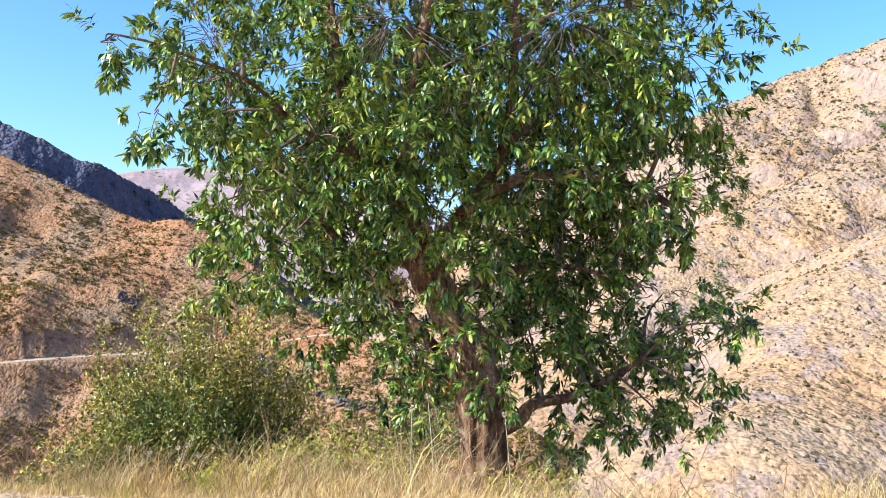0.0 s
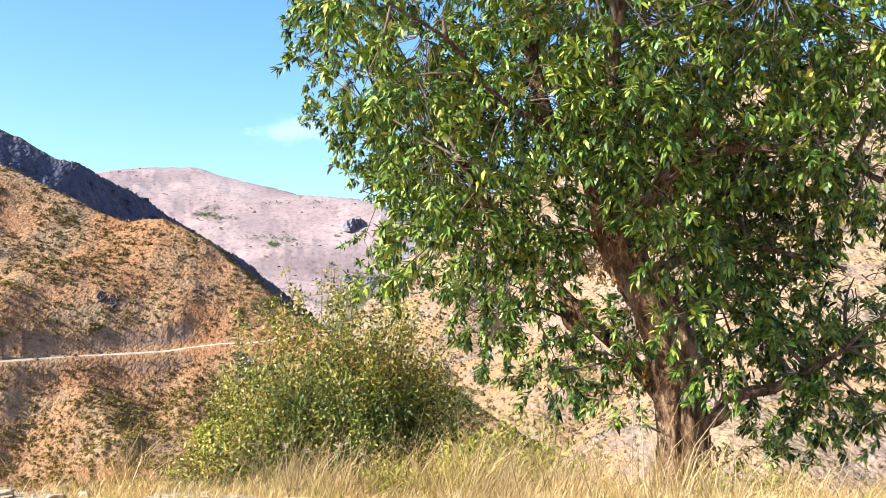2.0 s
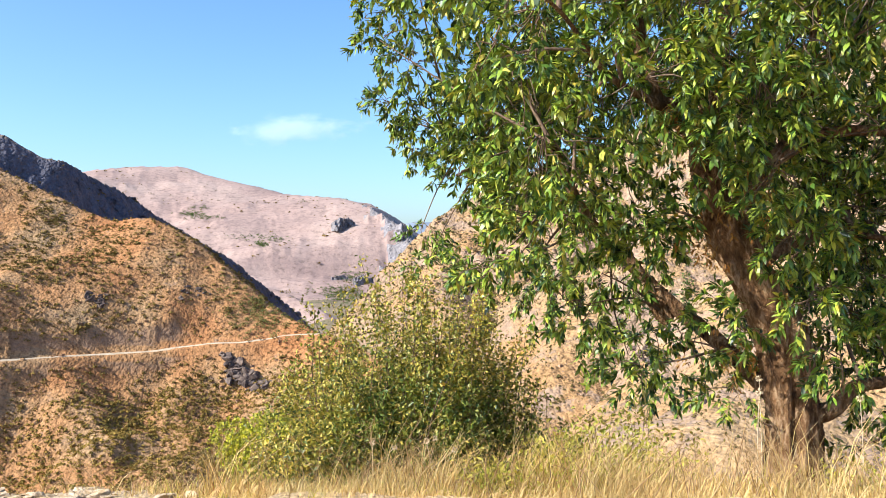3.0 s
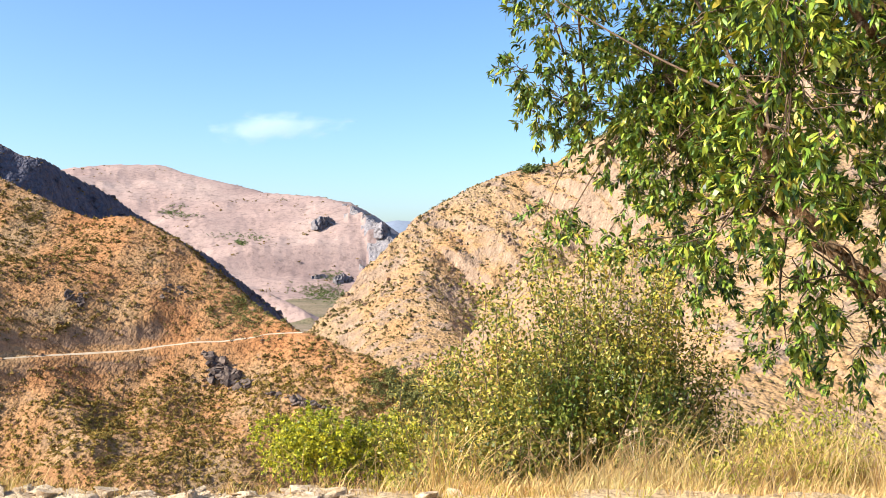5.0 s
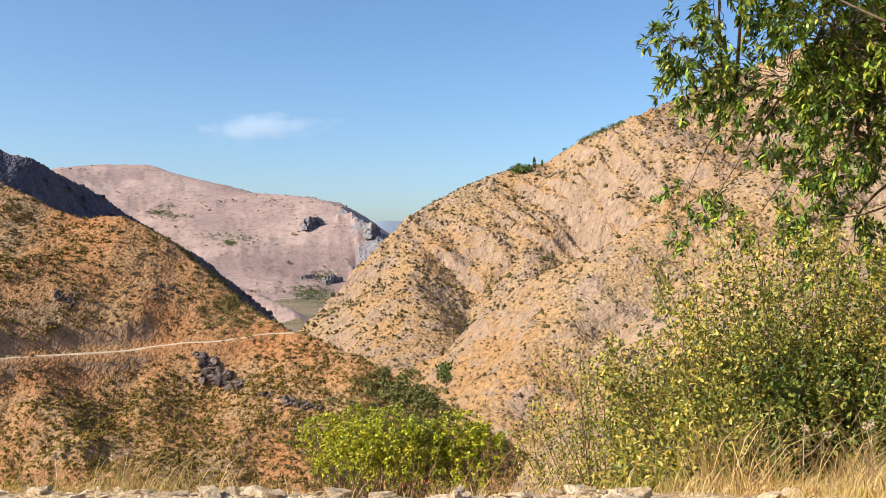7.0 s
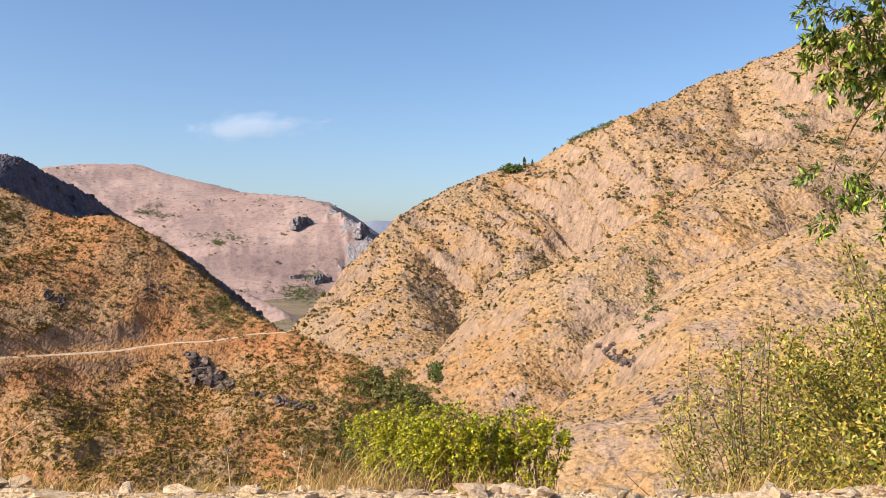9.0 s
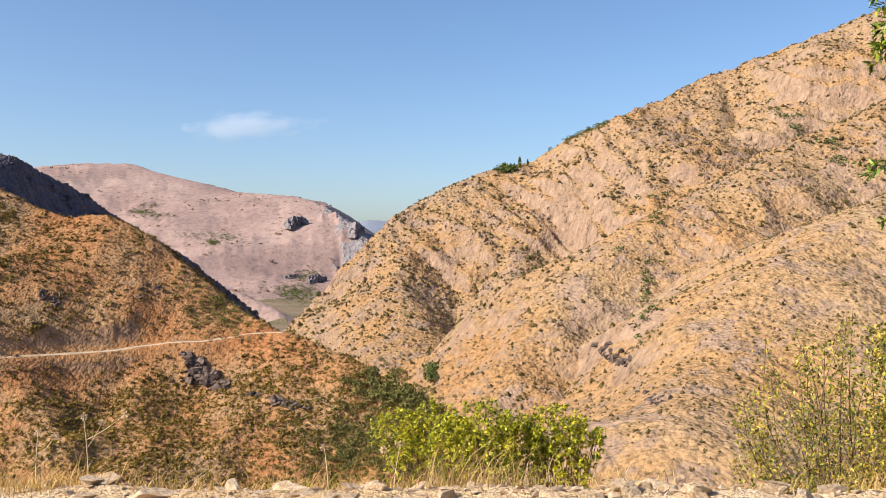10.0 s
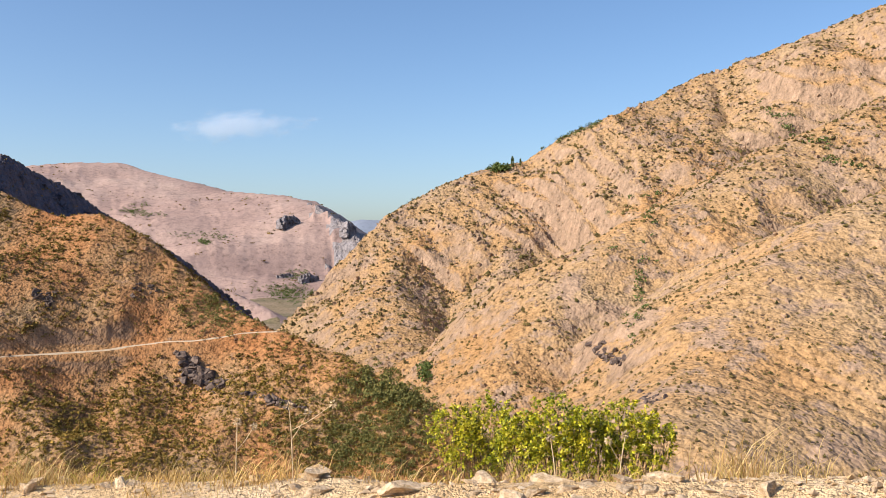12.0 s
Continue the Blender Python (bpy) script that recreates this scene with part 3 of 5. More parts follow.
def hill_road(width):
    """The dirt road: a cambered ribbon with battered edges along its bench in the hillside."""
    P = spline(HILL_ROAD, 220)
    T = unit(np.gradient(P, axis=0) * [1, 1, 0])
    N = np.stack([-T[:, 1], T[:, 0], 0 * T[:, 0]], 1)
    w = width * (1 + 0.35 * fbm(np.arange(220) * 0.13, np.zeros(220), 3))
    crest = np.max([level(P[:, 0] + N[:, 0] * w * e, P[:, 1] + N[:, 1] * w * e)[0] for e in (-0.5, 0, 0.5)], axis=0) + 0.1
    crest = np.convolve(np.pad(crest, 4, "edge"), np.ones(9) / 9, "valid")
    v = np.stack([np.c_[P[:, :2] + N[:, :2] * (w * e)[:, None], crest + dz] for e, dz in ((-0.75, -0.9), (-0.5, 0), (0, 0.06), (0.5, 0), (0.75, -0.9))], 1)
    i = np.arange(220 * 5).reshape(220, 5)
    f = np.stack([i[:-1, :-1], i[1:, :-1], i[1:, 1:], i[:-1, 1:]], -1).reshape(-1, 4)[:, ::-1]
    return tagged(new("road", mesh_from("road", v.reshape(-1, 3), f, M_ROAD, True)), "pale dirt road cut across the brown hillside", "road", kind="structure")


hill_road(3.3)
p = scatter(54000, -330, 60, 200, 420, [1], 16, 0.0)
p = p[to_line(p[:, 0], p[:, 1], HILL_ROAD)[0] > 4.2]
stuff("scrub", *tufts(p, np.minimum(RNG.gamma(1.6, 0.34, len(p)) + 0.36, 1.9), 0.75, 11, 0.5), M_SCRUB, "dry olive brown scrub covering the brown hillside", "scrub")
p = scatter(30000, -230, 60, 180, 322, [1], 12, -0.2)
p = p[to_line(p[:, 0], p[:, 1], HILL_ROAD)[0] > 14 + 10 * fbm(p[:, 0] / 20, p[:, 1] / 20, 2)]
stuff("scrub", *tufts(p, np.minimum(RNG.gamma(2.0, 0.26, len(p)) + 0.35, 1.4), 0.8, 13, 0.5), M_BRUSH, "olive brown thicket on the lower hillside", "scrub")
for n, x0, x1, y0, y1 in ((22000, -140, 620, 380, 930), (6500, 20, 330, 180, 420)):
    p = scatter(n, x0, x1, y0, y1, [3], 45, -0.16)
    p = p[steep_at(p) < 1.1]
    stuff("scrub", *tufts(p, far_size(p) * np.minimum(RNG.gamma(1.7, 0.36, len(p)) + 0.55, 2.4), 0.95, 6), M_DOTS, "round brown green bushes dotting the tan hillside", "scrub")
p = scatter(9000, -140, 620, 180, 930, [3], 40, 0.0)
stuff("scrub", *rags(p, 0.8 * far_size(p) * (RNG.gamma(2.0, 0.16, len(p)) + 0.25), 3, 0.9, 0.9), M_SCRUB, "low dry herbs between the rocks of the tan hillside", "scrub")
p = scatter(2600, -340, -90, 300, 600, [2], 20, -0.05)
stuff("scrub", *rags(p, RNG.gamma(3.0, 0.3, len(p)) + 0.3, 10, 0.8), M_SCRUB, "sparse scrub on the crag", "scrub")


p = scatter(5000, -1700, -150, 1200, 3000, [4], 130, 0.12)
stuff("scrub", *rags(p, RNG.gamma(1.8, 1.1, len(p)) + 1.5, 7, 0.6, 0.7), M_SCRUB, "scattered dark scrub on the far mountain", "scrub")


def belt(corners, n, size, label, count=40, spread=1.0, material=None, piece=0.42):
    """A grove of small trees between bearings."""
    c = np.array(corners, float)
    ad = RNG.dirichlet(np.ones(len(c)) * 0.8, n) @ c + RNG.normal(size=(n, 2)) * [3 * spread, 2 * spread]
    pts = on_land(ad[:, 0], ad[:, 1])
    s = size * RNG.uniform(0.55, 1.25, n)
    pts[:, 2] += 0.35 * s
    return stuff("grove", *rags(pts, s, count, 1.0, piece), material or M_GREEN, label, "trees")


belt([(600, 655), (650, 655), (720, 700), (785, 745), (690, 725)], 140, 2.2, "green trees along the foot of the brown hillside", 70, 7.0, M_THICKET, 0.32)
belt([(500, 760), (640, 715), (770, 760), (500, 850), (700, 840), (770, 800), (640, 780)], 380, 1.6, "dense green thicket low on the brown hillside", 56, 16.0, M_THICKET, 0.32)
belt([(320, 500), (400, 556), (460, 582), (340, 545), (400, 576)], 330, 1.1, "green scrub high on the brown hillside", 22, 10.0, M_THICKET)
belt([(745, 655), (752, 690), (765, 645)], 12, 4.0, "dark green trees in the valley cleft")
belt([(440, 514), (500, 508), (555, 514), (550, 534), (490, 530)], 420, 3.6, "green orchards on the far valley floor", 30, 3.0, M_GREEN, 0.3)
belt([(345, 434), (362, 428), (372, 434)], 16, 8.0, "dark grove on the far slope", 60, 1.0, None, 0.25)
belt([(490, 487), (545, 480), (555, 497), (520, 490)], 46, 5.0, "dark grove under far cliffs", 40, 2.0, None, 0.3)
belt([(215, 372), (270, 378), (255, 368), (230, 380)], 44, 6.0, "scattered trees on the far mountain", 40, 3.0, None, 0.28)
belt([(285, 420), (340, 415), (405, 412), (415, 428)], 80, 4.5, "low trees along a terrace of the far mountain", 14)
belt([(195, 374), (240, 378), (300, 384)], 70, 4.8, "low trees along a terrace of the far mountain", 14)
belt([(420, 350), (440, 352), (470, 356)], 12, 4.0, "scattered trees on the shoulder of the far mountain", 14)
belt([(860, 304), (905, 299), (890, 306)], 46, 4.2, "dark green grove on the ridge top", 30)
belt([(940, 275), (1000, 243), (1070, 212), (1075, 216)], 60, 2.6, "bushes along the ridge line", 20)
belt([(1320, 178), (1345, 172), (1490, 330), (1560, 310)], 26, 4.0, "green bushes high on the tan hillside", 26)
belt([(1175, 298), (1190, 302), (1065, 372), (1150, 700), (1100, 716)], 26, 3.2, "bushes in the gullies of the tan hillside", 26)


def cypress(place, height):
    n = 260
    u = RNG.uniform(0, 1, n)
    a = RNG.uniform(0, 2 * np.pi, n)
    r = height * 0.13 * np.sin(np.pi * np.clip(u * 0.9 + 0.1, 0, 1)) * RNG.uniform(0.5, 1, n)
    c = np.stack([r * np.cos(a), r * np.sin(a), u * height], 1)
    v, f = leaves(c, np.stack([np.cos(a), np.sin(a), np.full(n, 2.0)], 1), RNG.normal(size=(n, 3)), np.full(n, height * 0.16), np.full(n, height * 0.06))
    top = new("cypress_tree")
    top.location = place
    tagged(top, "slim dark cypress standing on the ridge top", "tree", "ridge cypresses")
    tv, tf = tube([(0, 0, -0.3), (0, 0, height * 0.5), (0, 0, height * 0.9)], [height * 0.02, height * 0.015, height * 0.005], 6)
    part_mesh("trunk", mesh_from("trunk", tv, tf, M_TWIG), top)
    part_mesh("crown", mesh_from("crown", v, f, M_GREEN), top)


for across, down, h in ((898, 292, 6.0), (907, 288, 9.0), (921, 286, 6.0)):
    cypress(on_land(across, down + 9)[0], h)


# ---- rocks on the brown hillside ----
def crag_rocks(corners, n, size, seed, label="dark purple grey boulder bedded in the brown hillside"):
    c = np.array(corners, float)
    r = np.random.default_rng(seed)
    ad = r.dirichlet(np.ones(len(c)) * 0.8, n) @ c
    for k, p in enumerate(on_land(ad[:, 0], ad[:, 1])):
        ob = new("boulder", ROCKS[(k + seed) % len(ROCKS)])
        h = size * r.uniform(0.35, 1.3)
        ob.matrix_world = pose(p[0], p[1], p[2] - 0.05 * h, *(r.normal(size=2) * 20), r.uniform(0, 360)) @ Matrix.Scale(h, 4)
        tagged(ob, label, "rock", "outcrop boulders")


# ---- stones ----
def stone_mesh(name, seed, flat, material, fine=2):
    """An angular boulder: a ball cut by random planes."""
    r = np.random.default_rng(seed)
    bm = bmesh.new()
    bmesh.ops.create_icosphere(bm, subdivisions=fine, radius=0.5)
    planes = unit(r.normal(size=(9, 3)) * [1, 1, 0.6])
    planes = np.concatenate([planes, unit(np.array([[0.1, 0.05, 1], [0.15, -0.1, -1]]) + 0.1 * r.normal(size=(2, 3)))])
    cut = np.concatenate([r.uniform(0.13, 0.36, 9), r.uniform(0.18, 0.30, 2)])
    for v in bm.verts:
        c = np.array(v.co)
        for n, d in zip(planes, cut):
            over = c @ n - d
            if over > 0:
                c = c - n * over
        c = c * [1.25, 0.9, flat] + r.normal(size=3) * 0.006
        v.co = c
    me = bpy.data.meshes.new(name)
    bm.to_mesh(me)
    bm.free()
    me.materials.append(material)
    return me


ROCKS = [stone_mesh("boulder", 80 + k, f, M_DARKROCK, 2) for k, f in enumerate((0.8, 0.6, 0.9, 0.7))]


def outcrops(p, sizes, material, label, flat=(0.5, 1.1)):
    """Bare rock breaking through a hillside: angular blocks bedded in it, joined as one."""
    n = len(p)
    v = ICO[None] * (1 + 0.5 * RNG.uniform(-1, 1, (n, 12, 1)))
    v = np.clip(v, -0.62, RNG.uniform(0.4, 0.8, (n, 1, 3)))
    v = v * np.stack([RNG.uniform(0.6, 1.3, n), np.ones(n), RNG.uniform(*flat, n)], 1)[:, None]
    a = RNG.uniform(0, 2 * np.pi, (n, 1))
    v = np.stack([v[..., 0] * np.cos(a) - v[..., 1] * np.sin(a), v[..., 0] * np.sin(a) + v[..., 1] * np.cos(a), v[..., 2]], -1)
    v = v * 0.6 * sizes[:, None, None] + p[:, None]
    return stuff("outcrop", v.reshape(-1, 3), (np.arange(n)[:, None, None] * 12 + ICO_FACES).reshape(-1, 3), material, label, "rock")


p = scatter(24000, -140, 620, 330, 930, [3], 50, 0.02)
outcrops(p, far_size(p) * np.minimum(RNG.gamma(1.6, 0.75, len(p)) + 0.6, 5.0), M_RIGHT, "jagged tan rock breaking through the hillside", (0.6, 1.4))
p = scatter(9000, -330, 60, 120, 520, [1], 30, 0.05)
outcrops(p, RNG.gamma(2.0, 0.4, len(p)) + 0.4, M_LEFT, "brown rock breaking through the hillside", (0.4, 0.9))
p = scatter(4000, -340, -90, 380, 680, [2], 25, -0.05)
outcrops(p, np.minimum(RNG.gamma(2.0, 1.0, len(p)) + 1.0, 4.5), M_CLIFF, "jagged rock of the crag, tinted dark for its shade", (0.4, 0.9))


def rock_wall(across, down, width, height, turn, label):
    """A cliff: an upright, fissured slab of rock bedded in the slope, its face turned from the sun."""
    p = on_land(across, down)[0]
    n, m = 22, 12
    u, w = np.meshgrid(np.linspace(-0.5, 0.5, n), np.linspace(-0.3, 1.0, m))
    top = 0.75 + 0.5 * fbm(u * 5 + across, 0 * u + 3, 3) - 1.1 * u**2
    out = 0.5 * height * (ridged(u * 7 + across, w * 1.2, 3) - 0.5) + 0.12 * height * fbm(u * 14, w * 14, 3)
    front = np.stack([u * width, -out - 0.10 * height * (1 - w), w * top * height], -1)
    back = front * [1, 0, 0.8] + [0, 0.4 * height, 0]
    c, q = math.cos(radians(turn)), math.sin(radians(turn))
    v = np.concatenate([front.reshape(-1, 3), back.reshape(-1, 3)])
    v = np.stack([v[:, 0] * c - v[:, 1] * q, v[:, 0] * q + v[:, 1] * c, v[:, 2]], 1) + p
    i = np.arange(n * m).reshape(m, n)
    f = np.stack([i[:-1, :-1], i[:-1, 1:], i[1:, 1:], i[1:, :-1]], -1).reshape(-1, 4)
    ring = np.concatenate([i[0], i[1:, -1], i[-1, ::-1][1:], i[::-1, 0][1:-1]])
    nxt = np.roll(ring, -1)
    side = np.stack([ring, nxt, nxt + n * m, ring + n * m], 1)[:, ::-1]
    f = np.concatenate([f, f[:, ::-1] + n * m, side])
    return tagged(new("cliff", mesh_from("cliff", v, f, M_FARROCK)), label, "cliff", kind="structure")


rock_wall(512, 402, 60, 36, 42, "shaded rock alcove on the far mountain")
rock_wall(548, 500, 46, 24, 40, "shaded rock face above the far valley floor")
rock_wall(505, 492, 40, 14, 30, "low shaded rock face above the far valley floor")
rock_wall(618, 418, 36, 42, 55, "shaded end of the far rocky bluff")
crag_rocks([(305, 625), (330, 622), (420, 690), (385, 700), (320, 675)], 80, 6.0, 1)
crag_rocks([(300, 620), (345, 625), (430, 690), (385, 705), (315, 680)], 80, 2.2, 7)
crag_rocks([(430, 695), (545, 728), (500, 706), (470, 716)], 50, 4.2, 2)
crag_rocks([(60, 520), (105, 518), (90, 560)], 22, 3.8, 3)
crag_rocks([(240, 500), (300, 520), (230, 530)], 14, 2.6, 4)
crag_rocks([(1040, 605), (1120, 610), (1105, 655), (1060, 640)], 46, 4.4, 11, "grey brown boulder in the gully of the tan hillside")
crag_rocks([(1120, 690), (1180, 705), (1150, 718)], 22, 3.2, 12, "grey brown boulder in the gully of the tan hillside")
STONES = [stone_mesh("stone", 40 + k, f, M_STONE, 3) for k, f in enumerate((0.6, 0.4, 0.5, 0.3, 0.75, 0.38, 0.5, 0.45))]


def stone(x, y, size, k, label, group, sink=0.28):
    me = STONES[k % len(STONES)]
    ob = new("stone", me)
    half = 0.3 * size * (0.6, 0.4, 0.5, 0.3, 0.75, 0.38, 0.5, 0.45)[k % 8]
    ob.matrix_world = pose(x, y, ground_z(x, y) + half * (1 - sink) * 0.8, RNG.normal() * 9, RNG.normal() * 9, RNG.uniform(0, 360)) @ Matrix.Scale(size, 4)
    return tagged(ob, label, "stone", group)


for k, (x, y, size) in enumerate([(-8.93, 10.16, 0.22), (-8.50, 9.56, 0.29), (-9.20, 10.11, 0.17), (-9.28, 10.03, 0.11), (-8.03, 9.21, 0.17), (-7.83, 9.56, 0.23), (-7.67, 9.71, 0.14), (-7.71, 9.30, 0.10),
                                  (-7.47, 9.52, 0.12), (-7.47, 9.31, 0.09), (-7.41, 9.18, 0.11), (-6.87, 9.44, 0.24), (-7.12, 8.95, 0.12), (-8.74, 9.92, 0.11), (-9.43, 10.20, 0.13)]):
    stone(x, y, size * 1.05, k, "pale angular stone lying on the gravel verge", "stones along the verge")
for k, (x, y, size) in enumerate([(-6.40, 8.99, 0.14), (-6.28, 8.62, 0.12), (-6.67, 8.99, 0.08), (-6.34, 9.07, 0.10), (-6.25, 8.71, 0.06), (-5.64, 8.25, 0.14), (-5.77, 8.63, 0.06), (-6.31, 9.06, 0.16),
                                  (-6.17, 9.16, 0.14), (-5.85, 8.55, 0.14), (-4.74, 8.11, 0.28), (-5.57, 8.55, 0.07), (-5.42, 8.49, 0.13), (-5.88, 8.78, 0.17), (-6.27, 8.93, 0.18)]):
    stone(x, y, size * 1.15, k + 3, "pale angular stone lying on the gravel verge", "stones along the verge")
for k in range(290):
    s, d = RNG.uniform(-0.6, 6.5), RNG.normal() * 0.30 - 0.02
    q = EDGE + ALONG * s + OUT * d
    stone(q[0], q[1], 0.035 + 0.15 * RNG.uniform(0, 1) ** 2.4, int(RNG.integers(8)), "small pale stone in the verge gravel", "small stones along the verge")


def pebbles(n):
    """Gravel too small to count, as one mesh of five-sided grit."""
    s, d = RNG.uniform(0.0, 8, n), RNG.normal(size=n) * 0.6 - 0.15
    q = EDGE + ALONG * s[:, None] + OUT * d[:, None]
    z = level(q[:, 0], q[:, 1])[0]
    size = 0.005 + 0.026 * RNG.uniform(0, 1, n) ** 3.5
    c = np.c_[q, z + size * 0.2]
    base = np.array([[1, 0, 0], [-0.4, 0.9, 0], [-0.5, -0.8, 0.1], [0.1, 0.05, 0.42], [0, 0, -0.4]])
    v = c[:, None] + (base[None] + RNG.normal(size=(n, 5, 3)) * [0.25, 0.25, 0.1]) * size[:, None, None]
    f = np.array([[0, 1, 3], [1, 2, 3], [2, 0, 3], [1, 0, 4], [2, 1, 4], [0, 2, 4]])
    return v.reshape(-1, 3), (np.arange(n)[:, None, None] * 5 + f).reshape(-1, 3)


stuff("gravel", *pebbles(8000), M_STONE, "loose pale gravel strewn along the verge", "gravel")


# ---- the tree ----
def limb(name, pts, r0, r1, parent, sides=10, n=24, rough=0.12, label="", material=None):
    P = spline(pts, n)
    P = P + 0.25 * r0 * np.stack([fbm(np.arange(n) * 0.4 + pts[0][0], np.full(n, k * 7.0), 2) for k in range(3)], 1)
    R = r0 + (r1 - r0) * np.linspace(0, 1, n) ** 0.8
    v, f = tube(P, R, sides, rough, pts[0][0] * 3 + pts[-1][2])
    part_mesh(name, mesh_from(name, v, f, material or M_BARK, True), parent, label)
    return P


def shoots(centres, axis, count, length, leaf, width, droop=0.5):
    """Leafy shoots: a loose rosette of leaves spreading from the end of each twig, a few more along it."""
    n = len(centres)
    axis = unit(axis)
    u = 1 - 0.85 * RNG.uniform(0, 1, (n, count)) ** 2.2
    base = centres[:, None] + axis[:, None] * (u * length)[..., None] + RNG.normal(size=(n, count, 3)) * 0.006
    base[..., 2] -= droop * 0.35 * length * u**2
    side = unit(np.cross(axis[:, None], RNG.normal(size=(n, count, 3))))
    way = unit(side * RNG.uniform(0.45, 1.1, (n, count, 1)) + axis[:, None] * RNG.uniform(0.1, 0.9, (n, count, 1)) - np.array([0, 0, droop]) * RNG.uniform(0.2, 1.0, (n, count, 1)))
    up = unit(np.array([0, 0, 1.0]) + 0.35 * RNG.normal(size=(n, count, 3)))
    L = leaf * RNG.uniform(0.6, 1.2, n * count)
    return leaves(base.reshape(-1, 3), way.reshape(-1, 3), up.reshape(-1, 3), L, L * width * RNG.uniform(0.8, 1.2, n * count), RNG.uniform(0.1, 0.6, (n * count, 1)))


TREE_FOOT = Vector((-0.69, 9.72, ground_z(-0.69, 9.72)))
LOBES_FRONT = [(-1.29, 9.52, 4.05, 1.15), (-0.08, 9.64, 4.05, 1.08), (-2.33, 8.95, 3.55, 0.75), (-2.31, 9.22, 2.90, 0.60), (-2.24, 9.52, 2.38, 0.46), (0.70, 9.75, 3.60, 0.62),
               (0.72, 10.25, 2.86, 0.64), (0.72, 10.45, 2.03, 0.62), (0.48, 10.40, 1.24, 0.44), (-0.15, 10.50, 2.50, 0.80), (-1.13, 9.15, 3.25, 0.50), (-2.74, 8.05, 3.58, 0.10)]
LOBES_BACK = [(-2.60, 8.40, 3.22, 0.18), (1.15, 9.86, 1.85, 0.22), (-1.84, 10.25, 1.98, 0.34), (-0.77, 9.67, 5.30, 1.55), (-2.22, 9.92, 4.85, 1.15), (0.45, 9.79, 5.00, 1.20),
              (-3.22, 12.70, 3.38, 0.36), (-2.61, 12.40, 3.25, 0.75), (-2.24, 12.40, 2.55, 0.62), (-2.80, 12.60, 2.15, 0.32), (-2.10, 12.40, 1.85, 0.42), (-1.41, 12.00, 1.20, 0.34)]
LOBES_MORE = [(-1.74, 12.00, 3.75, 0.95), (-2.2, 11.6, 4.9, 1.2), (0.05, 10.27, 1.85, 0.60), (-1.30, 11.1, 1.45, 0.34), (0.12, 9.98, 1.15, 0.34), (-0.4, 11.6, 4.2, 1.3), (0.9, 10.6, 4.0, 0.9),
              (-3.45, 12.68, 3.22, 0.16), (-3.36, 12.85, 2.35, 0.14), (-3.30, 12.80, 2.0, 0.12), (-0.25, 11.3, 3.0, 0.9)]
LOBES_FILL = [(-0.37, 10.01, 1.87, 0.43), (-0.03, 10.05, 1.49, 0.41), (-0.05, 10.0, 2.98, 0.49), (-1.67, 9.78, 2.39, 0.36), (-1.34, 9.31, 2.82, 0.31), (-1.97, 9.95, 1.78, 0.28), (-0.84, 9.06, 3.39, 0.41), (-1.76, 9.07, 3.15, 0.46), (0.9, 10.04, 1.63, 0.34)]
LOBES_SHADE = [(0.0, 9.15, 2.95, 0.30), (-0.35, 9.2, 2.85, 0.22), (0.45, 9.45, 2.75, 0.30), (-0.55, 9.35, 2.35, 0.15), (-0.55, 9.05, 3.75, 0.45), (-0.2, 9.25, 3.55, 0.40), (0.3, 9.6, 3.45, 0.4)]
LOBES_DARK = [(-0.60, 10.49, 2.57, 0.42), (-0.23, 10.73, 2.86, 0.50), (0.14, 10.66, 2.48, 0.45), (-0.37, 10.51, 2.21, 0.40), (0.23, 10.67, 2.02, 0.42), (-0.15, 10.44, 1.75, 0.36), (0.49, 10.50, 2.66, 0.42), (0.62, 10.51, 1.66, 0.34), (-0.69, 10.38, 1.85, 0.25), (-0.52, 10.90, 3.07, 0.45), (0.33, 10.78, 3.05, 0.45)]
LOBES_DEEP = [(-2.55, 11.5, 3.35, 0.55), (-2.25, 11.6, 2.95, 0.60), (-2.05, 11.6, 2.25, 0.40), (-1.75, 11.6, 2.75, 0.55), (-2.70, 11.6, 2.05, 0.22), (-1.75, 11.0, 3.5, 0.6)]
LOBES_EDGE = [(-3.58, 12.2, 3.52, 0.22), (-3.35, 11.9, 3.85, 0.35), (-3.50, 10.75, 3.78, 0.24), (-3.25, 11.2, 4.35, 0.55), (-2.95, 10.3, 4.2, 0.5), (-2.85, 9.55, 2.62, 0.16), (-2.7, 9.4, 3.3, 0.3)]
LOBES_VEIL = [(-0.95, 9.15, 2.62, 0.24), (-0.74, 9.2, 1.86, 0.17), (-1.05, 9.2, 3.0, 0.30), (-0.55, 9.25, 1.52, 0.15), (-0.85, 9.15, 2.25, 0.17), (-1.15, 9.35, 1.72, 0.12)]
LOBES_LOW = [(-1.28, 9.98, 1.53, 0.33), (-1.52, 10.26, 1.34, 0.27), (-1.04, 9.80, 1.25, 0.19), (-1.70, 10.55, 2.03, 0.30), (-0.68, 10.62, 1.43, 0.26), (-2.62, 9.6, 2.05, 0.2), (0.95, 10.1, 1.2, 0.26), (-0.2, 9.6, 0.95, 0.16), (0.75, 9.9, 0.95, 0.22), (-1.55, 9.9, 2.35, 0.28)]


